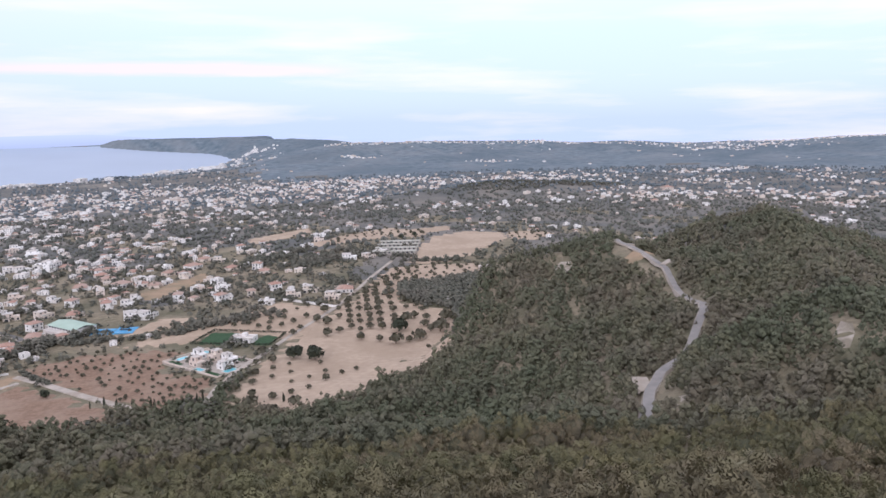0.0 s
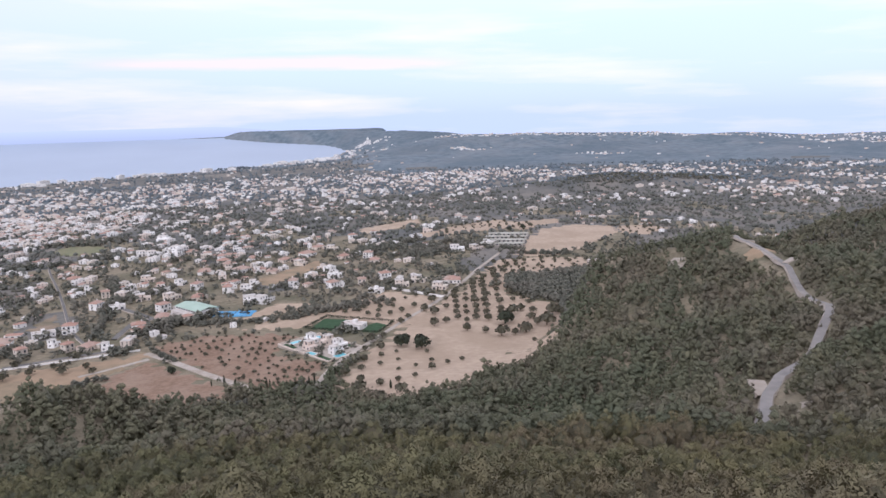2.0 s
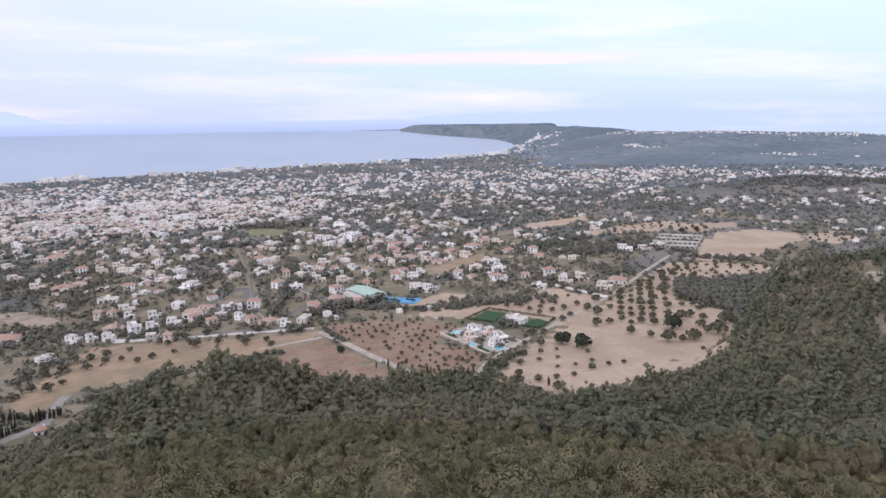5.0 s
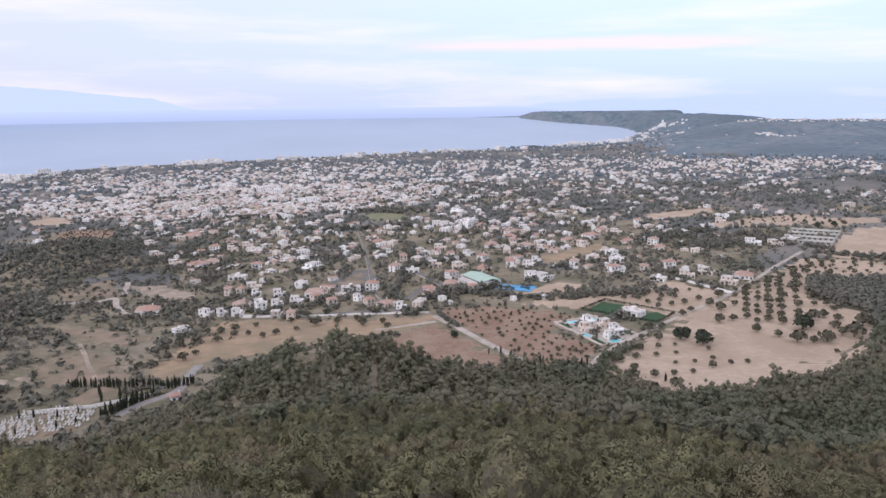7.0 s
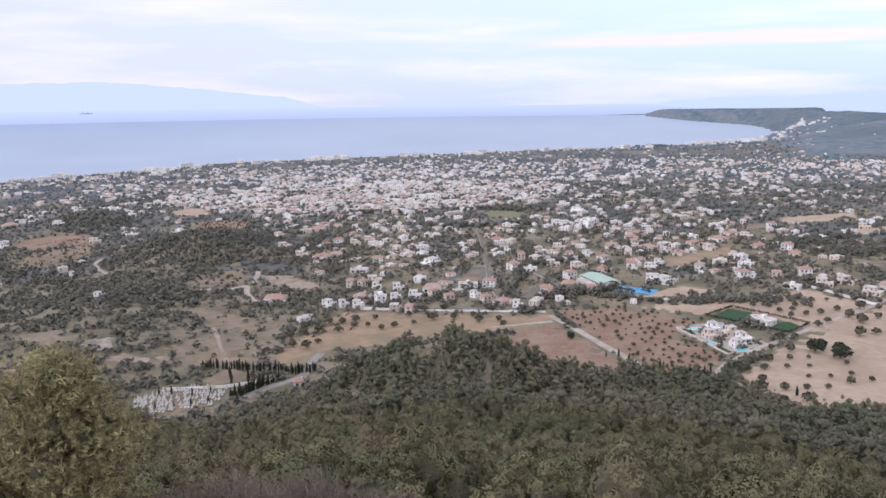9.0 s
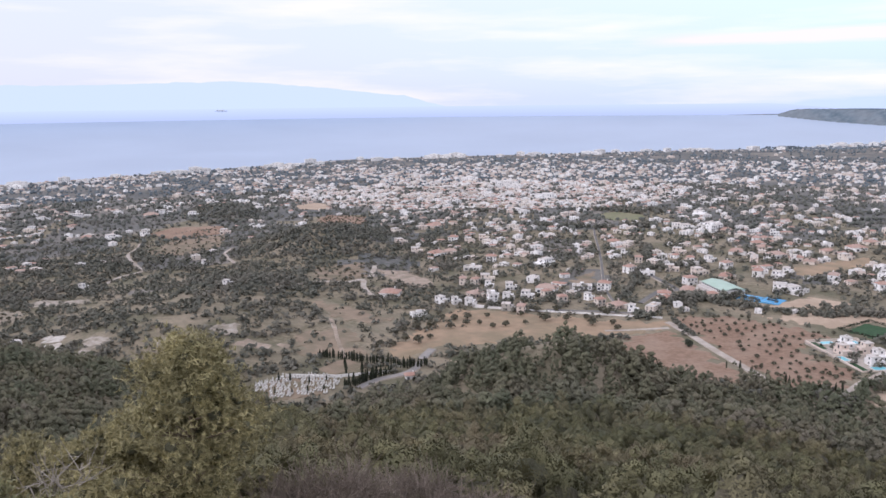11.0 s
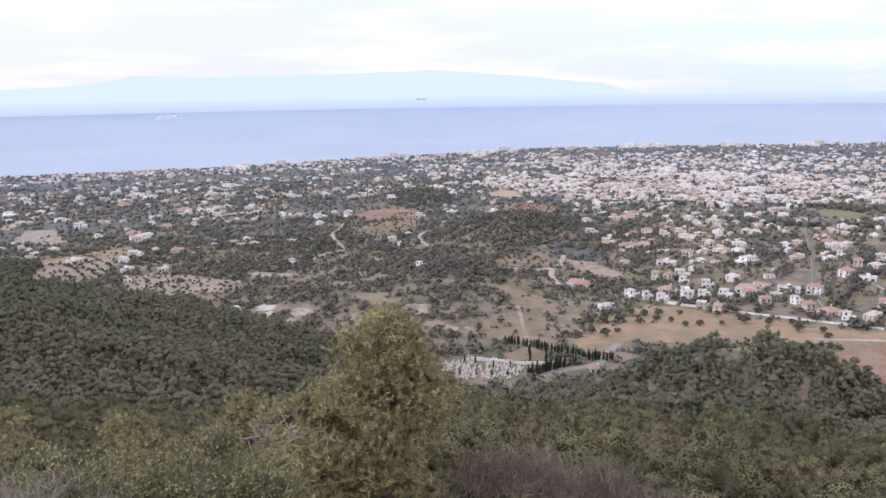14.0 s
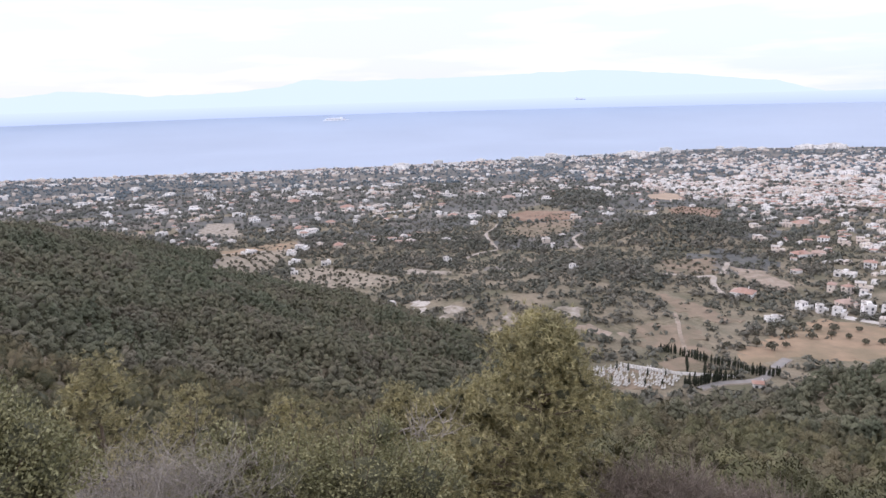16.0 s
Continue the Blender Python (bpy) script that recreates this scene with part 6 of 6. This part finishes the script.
def stick(soup, a, b, ra, rb, m, n=5):
    a, b = np.array(a, float), np.array(b, float)
    z = (b - a) / max(np.linalg.norm(b - a), 1e-6)
    u = np.cross(z, (0.3, 0.9, 0.2))
    u /= np.linalg.norm(u)
    w = np.cross(z, u)
    t = np.arange(n) * 6.2832 / n
    ring = np.cos(t)[:, None] * u + np.sin(t)[:, None] * w
    v = np.concatenate([a + ring * ra, b + ring * rb])
    i = np.arange(n)
    soup.add(v, np.stack([i, (i + 1) % n, (i + 1) % n + n, i + n], -1), m)


def near_pine(az, d, top, foot, profile, seed, lobes=120, per=34, label="", clump=0.26, lean=None):
    """A pine: trunk, boughs that reach out to lobes, and needle tufts on every lobe. profile: heights (0 foot to 1 top) and crown radii."""
    r = np.random.default_rng(seed)
    x, y = polar(az, d)
    base = np.array([x, y, foot])
    right = np.array([math.cos(radians(az)), math.sin(radians(az)), 0])
    h = top - foot
    ob = tagged(new("pine_tree"), label or "young yellow-green pine tree on the slope", "pine tree")
    wood, leaf = Soup(), Soup()
    stick(wood, (0, 0, -0.5), (0.05, 0.1, h * 0.5), 0.16, 0.09, 0, 7)
    stick(wood, (0.05, 0.1, h * 0.5), (0, 0, h * 0.97), 0.09, 0.015, 0, 6)
    boughs = Soup()
    centres = []
    for i in range(lobes):
        t = r.uniform(0.12, 1.0) ** 0.8
        a = r.uniform(0, 6.28)
        rad = np.interp(t, *profile) * r.uniform(0.5, 1.0) * (1 + 0.2 * math.sin(3 * a + 9 * t + seed) + 0.16 * math.sin(5 * a - 17 * t))
        c = np.array([math.cos(a) * rad, math.sin(a) * rad, t * h + r.normal(0, 0.1)])
        if lean:
            c = c + right * np.interp(t, *lean)
        centres.append(c)
        if i % 2 == 0:
            stick(boughs, (0, 0, max(0.3, c[2] - rad * 0.45)), c, 0.03, 0.008, 0, 4)
    centres = np.array(centres)
    protos = [tuft(seed * 40 + k) for k in range(14)]
    p = np.repeat(centres, per, axis=0) + r.normal(0, 1, (lobes * per, 3)) * (clump, clump, clump * 0.6)
    which = r.integers(0, 14, len(p))
    for k, (v, f) in enumerate(protos):
        on = which == k
        leaf.tile(v, f, p[on], r.uniform(0, 6.28, on.sum()), r.uniform(0.75, 1.35, on.sum()), 0)
    # dark hearts inside the lobes, shade put into their colour
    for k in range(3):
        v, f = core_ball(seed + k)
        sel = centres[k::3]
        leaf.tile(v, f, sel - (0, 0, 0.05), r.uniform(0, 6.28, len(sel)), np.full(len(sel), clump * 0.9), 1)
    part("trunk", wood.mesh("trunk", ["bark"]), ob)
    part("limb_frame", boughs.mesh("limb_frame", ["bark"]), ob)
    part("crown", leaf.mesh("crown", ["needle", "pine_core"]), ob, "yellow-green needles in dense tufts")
    ob.location = base
    return ob


near_pine(67.6, 20.0, 208.9, 200.4, ((0, 0.2, 0.4, 0.55, 0.66, 0.74, 0.84, 0.92, 1), (2.7, 2.9, 2.9, 2.8, 2.5, 1.9, 1.5, 0.9, 0.25)), 11, 210, 60, clump=0.30, lean=((0, 0.5, 0.66, 0.76, 0.86, 1), (-0.9, -1.0, -0.8, -0.1, 0.1, 0.0)))
near_pine(72.5, 22.0, 206.4, 199.5, ((0, 0.2, 0.5, 0.8, 1), (1.6, 2.0, 1.9, 1.3, 0.3)), 12, 130, 36)
near_pine(78.5, 25.0, 205.0, 198.0, ((0, 0.2, 0.5, 0.8, 1), (1.8, 2.2, 2.0, 1.3, 0.3)), 13, 110, 34)
near_pine(87.0, 31.0, 202.6, 195.0, ((0, 0.2, 0.5, 0.8, 1), (1.8, 2.4, 2.2, 1.4, 0.3)), 14, 90, 32)
near_pine(100.5, 24.0, 207.4, 199.6, ((0, 0.2, 0.5, 0.8, 1), (1.8, 2.2, 2.0, 1.3, 0.3)), 15, 100, 34)
near_pine(94.5, 34.0, 202.5, 193.0, ((0, 0.2, 0.5, 0.8, 1), (1.8, 2.4, 2.2, 1.4, 0.3)), 16, 90, 30)


def leafy_bush(az, d, top, blobs, seed, count, leaf=0.026, label=""):
    """An evergreen shrub: stems, twigs and thousands of small pointed leaves. blobs: offsets across, along and down from the top, and radii."""
    r = np.random.default_rng(seed)
    x, y = polar(az, d)
    a0 = radians(az)
    right, ahead = np.array([math.cos(a0), math.sin(a0), 0]), np.array([-math.sin(a0), math.cos(a0), 0])
    ob = tagged(new("evergreen_shrub"), label or "evergreen shrub with small grey-green leaves", "shrub")
    leaves, stems = Soup(), Soup()
    ground = ground_at(x, y) - top
    share = np.array([b[3] ** 2 for b in blobs])
    share = share / share.sum()
    for b, k in zip(blobs, share):
        c = right * b[0] + ahead * b[1] + np.array([0, 0, -b[2]])
        n = int(count * k)
        dirs = r.normal(size=(n, 3))
        dirs[:, 2] = np.abs(dirs[:, 2]) - 0.35
        dirs /= np.linalg.norm(dirs, axis=1)[:, None]
        lump = 1 + 0.16 * np.sin(dirs[:, 0] * 7 + seed) * np.sin(dirs[:, 1] * 6) + 0.1 * np.sin(dirs[:, 2] * 13 + 2)
        p = c + dirs * (b[3] * lump * (1 - 0.45 * r.uniform(size=n) ** 2))[:, None] * (1, 1, 0.85)
        axis = dirs * 0.6 + r.normal(0, 0.6, (n, 3)) + (0, 0, 0.35)
        axis /= np.linalg.norm(axis, axis=1)[:, None]
        side = np.cross(axis, r.normal(size=(n, 3)))
        side /= np.linalg.norm(side, axis=1)[:, None]
        s = leaf * r.uniform(0.7, 1.4, (n, 1))
        leaves.add(np.stack([p - axis * s, p + side * s * 0.5, p + axis * s, p - side * s * 0.5], 1).reshape(-1, 3), np.arange(4 * n).reshape(-1, 4), 0)
        # dark heart whose colour stands in for the shade among the leaves
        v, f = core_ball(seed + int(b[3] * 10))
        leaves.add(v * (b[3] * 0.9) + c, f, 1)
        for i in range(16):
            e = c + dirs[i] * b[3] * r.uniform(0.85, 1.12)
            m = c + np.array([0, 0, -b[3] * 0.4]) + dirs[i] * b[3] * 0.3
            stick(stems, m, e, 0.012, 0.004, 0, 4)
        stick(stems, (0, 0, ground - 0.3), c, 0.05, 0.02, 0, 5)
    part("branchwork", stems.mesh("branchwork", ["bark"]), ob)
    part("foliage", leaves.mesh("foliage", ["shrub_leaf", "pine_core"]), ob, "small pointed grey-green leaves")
    ob.location = (x, y, top)
    return ob


B1_TOP = EYE_Z - 9.5 * math.tan(radians(23.3))
leafy_bush(84.5, 9.5, B1_TOP, ((-1.25, 0, 0.55, 0.62), (-0.45, 0.1, 0.70, 0.75), (0.45, -0.1, 0.62, 0.72), (1.15, 0.1, 0.95, 0.7), (-1.6, -0.4, 1.1, 0.7), (0, -0.5, 1.3, 0.9), (-0.9, -0.5, 1.2, 0.8), (0.9, -0.6, 1.5, 0.8), (-1.15, 0.3, 0.05, 0.22), (0.75, 0.2, 0.18, 0.3)), 21, 36000, 0.022)
leafy_bush(108.2, 8.0, EYE_Z - 8.0 * math.tan(radians(14.6)), ((0.1, 0, 0.55, 0.55), (0.55, 0.0, 0.95, 0.45), (0.2, -0.2, 1.2, 0.75), (0.75, 0.1, 1.35, 0.5), (-0.4, 0, 1.0, 0.7)), 22, 19000, 0.02)
leafy_bush(101.0, 7.0, EYE_Z - 7.0 * math.tan(radians(26.3)), ((-0.4, 0, 0.35, 0.45), (0.3, 0, 0.4, 0.45), (0.9, 0.1, 0.45, 0.4), (-1.0, 0, 0.3, 0.5)), 23, 12000, 0.02)


def dry_brush(az, d, top, width, count, seed, material, label, length=0.5, thick=0.006):
    """A tangle of bare twigs."""
    r = np.random.default_rng(seed)
    x, y = polar(az, d)
    a0 = radians(az)
    right = np.array([math.cos(a0), math.sin(a0), 0])
    ground = ground_at(x, y) - top
    ob = tagged(new("dry_shrub"), label, "dry shrub")
    main, twigs = Soup(), Soup()
    for i in range(count):
        o = r.uniform(-width, width)
        root = right * o * 0.6 + np.array([r.normal(0, 0.3), r.normal(0, 0.3), 0])
        reach = -0.9 * length - (o / width) ** 2 * 0.25 - abs(r.normal(0, 0.25))
        fork = root + right * o * 0.4 + r.normal(0, 0.12, 3) + np.array([0, 0, reach])
        if i % 9 == 0:
            stick(main, root + (0, 0, max(ground, -2.2)), fork, thick * 2, thick * 1.3, 0, 4)
        for k in range(4):
            tip = fork + r.normal(0, 0.5, 3) * length + np.array([0, 0, length * r.uniform(0.0, 0.7)])
            stick(twigs, fork, tip, thick, thick * 0.4, 0, 3)
            for q in range(2):
                mid = fork + (tip - fork) * r.uniform(0.4, 0.8)
                stick(twigs, mid, mid + r.normal(0, 0.16, 3) * length * 1.5 + np.array([0, 0, length * 0.25]), thick * 0.6, thick * 0.3, 0, 3)
    part("stem_frame", main.mesh("stem_frame", [material]), ob)
    part("twig_tangle", twigs.mesh("twig_tangle", [material]), ob)
    ob.location = (x, y, top)
    return ob


dry_brush(97.8, 9.0, EYE_Z - 9.0 * math.tan(radians(23.0)), 1.0, 380, 31, "dry_twig", "bare grey dead shrub with tangled twigs", 0.40, 0.0035)
dry_brush(77.0, 19.0, EYE_Z - 19.0 * math.tan(radians(22.0)), 0.35, 8, 32, "dry_twig", "bare grey dead branches among the pines", 0.8, 0.012)
for k, (az, d, el, w) in enumerate(((57.5, 21, 26.2, 1.8), (52.0, 24, 27.0, 1.8), (46.0, 26, 28.6, 1.6))):
    dry_brush(az, d, EYE_Z - d * math.tan(radians(el)), w, 170, 40 + k, "brown_twig", "leafless purple-brown shrub on the slope", 0.75, 0.012)
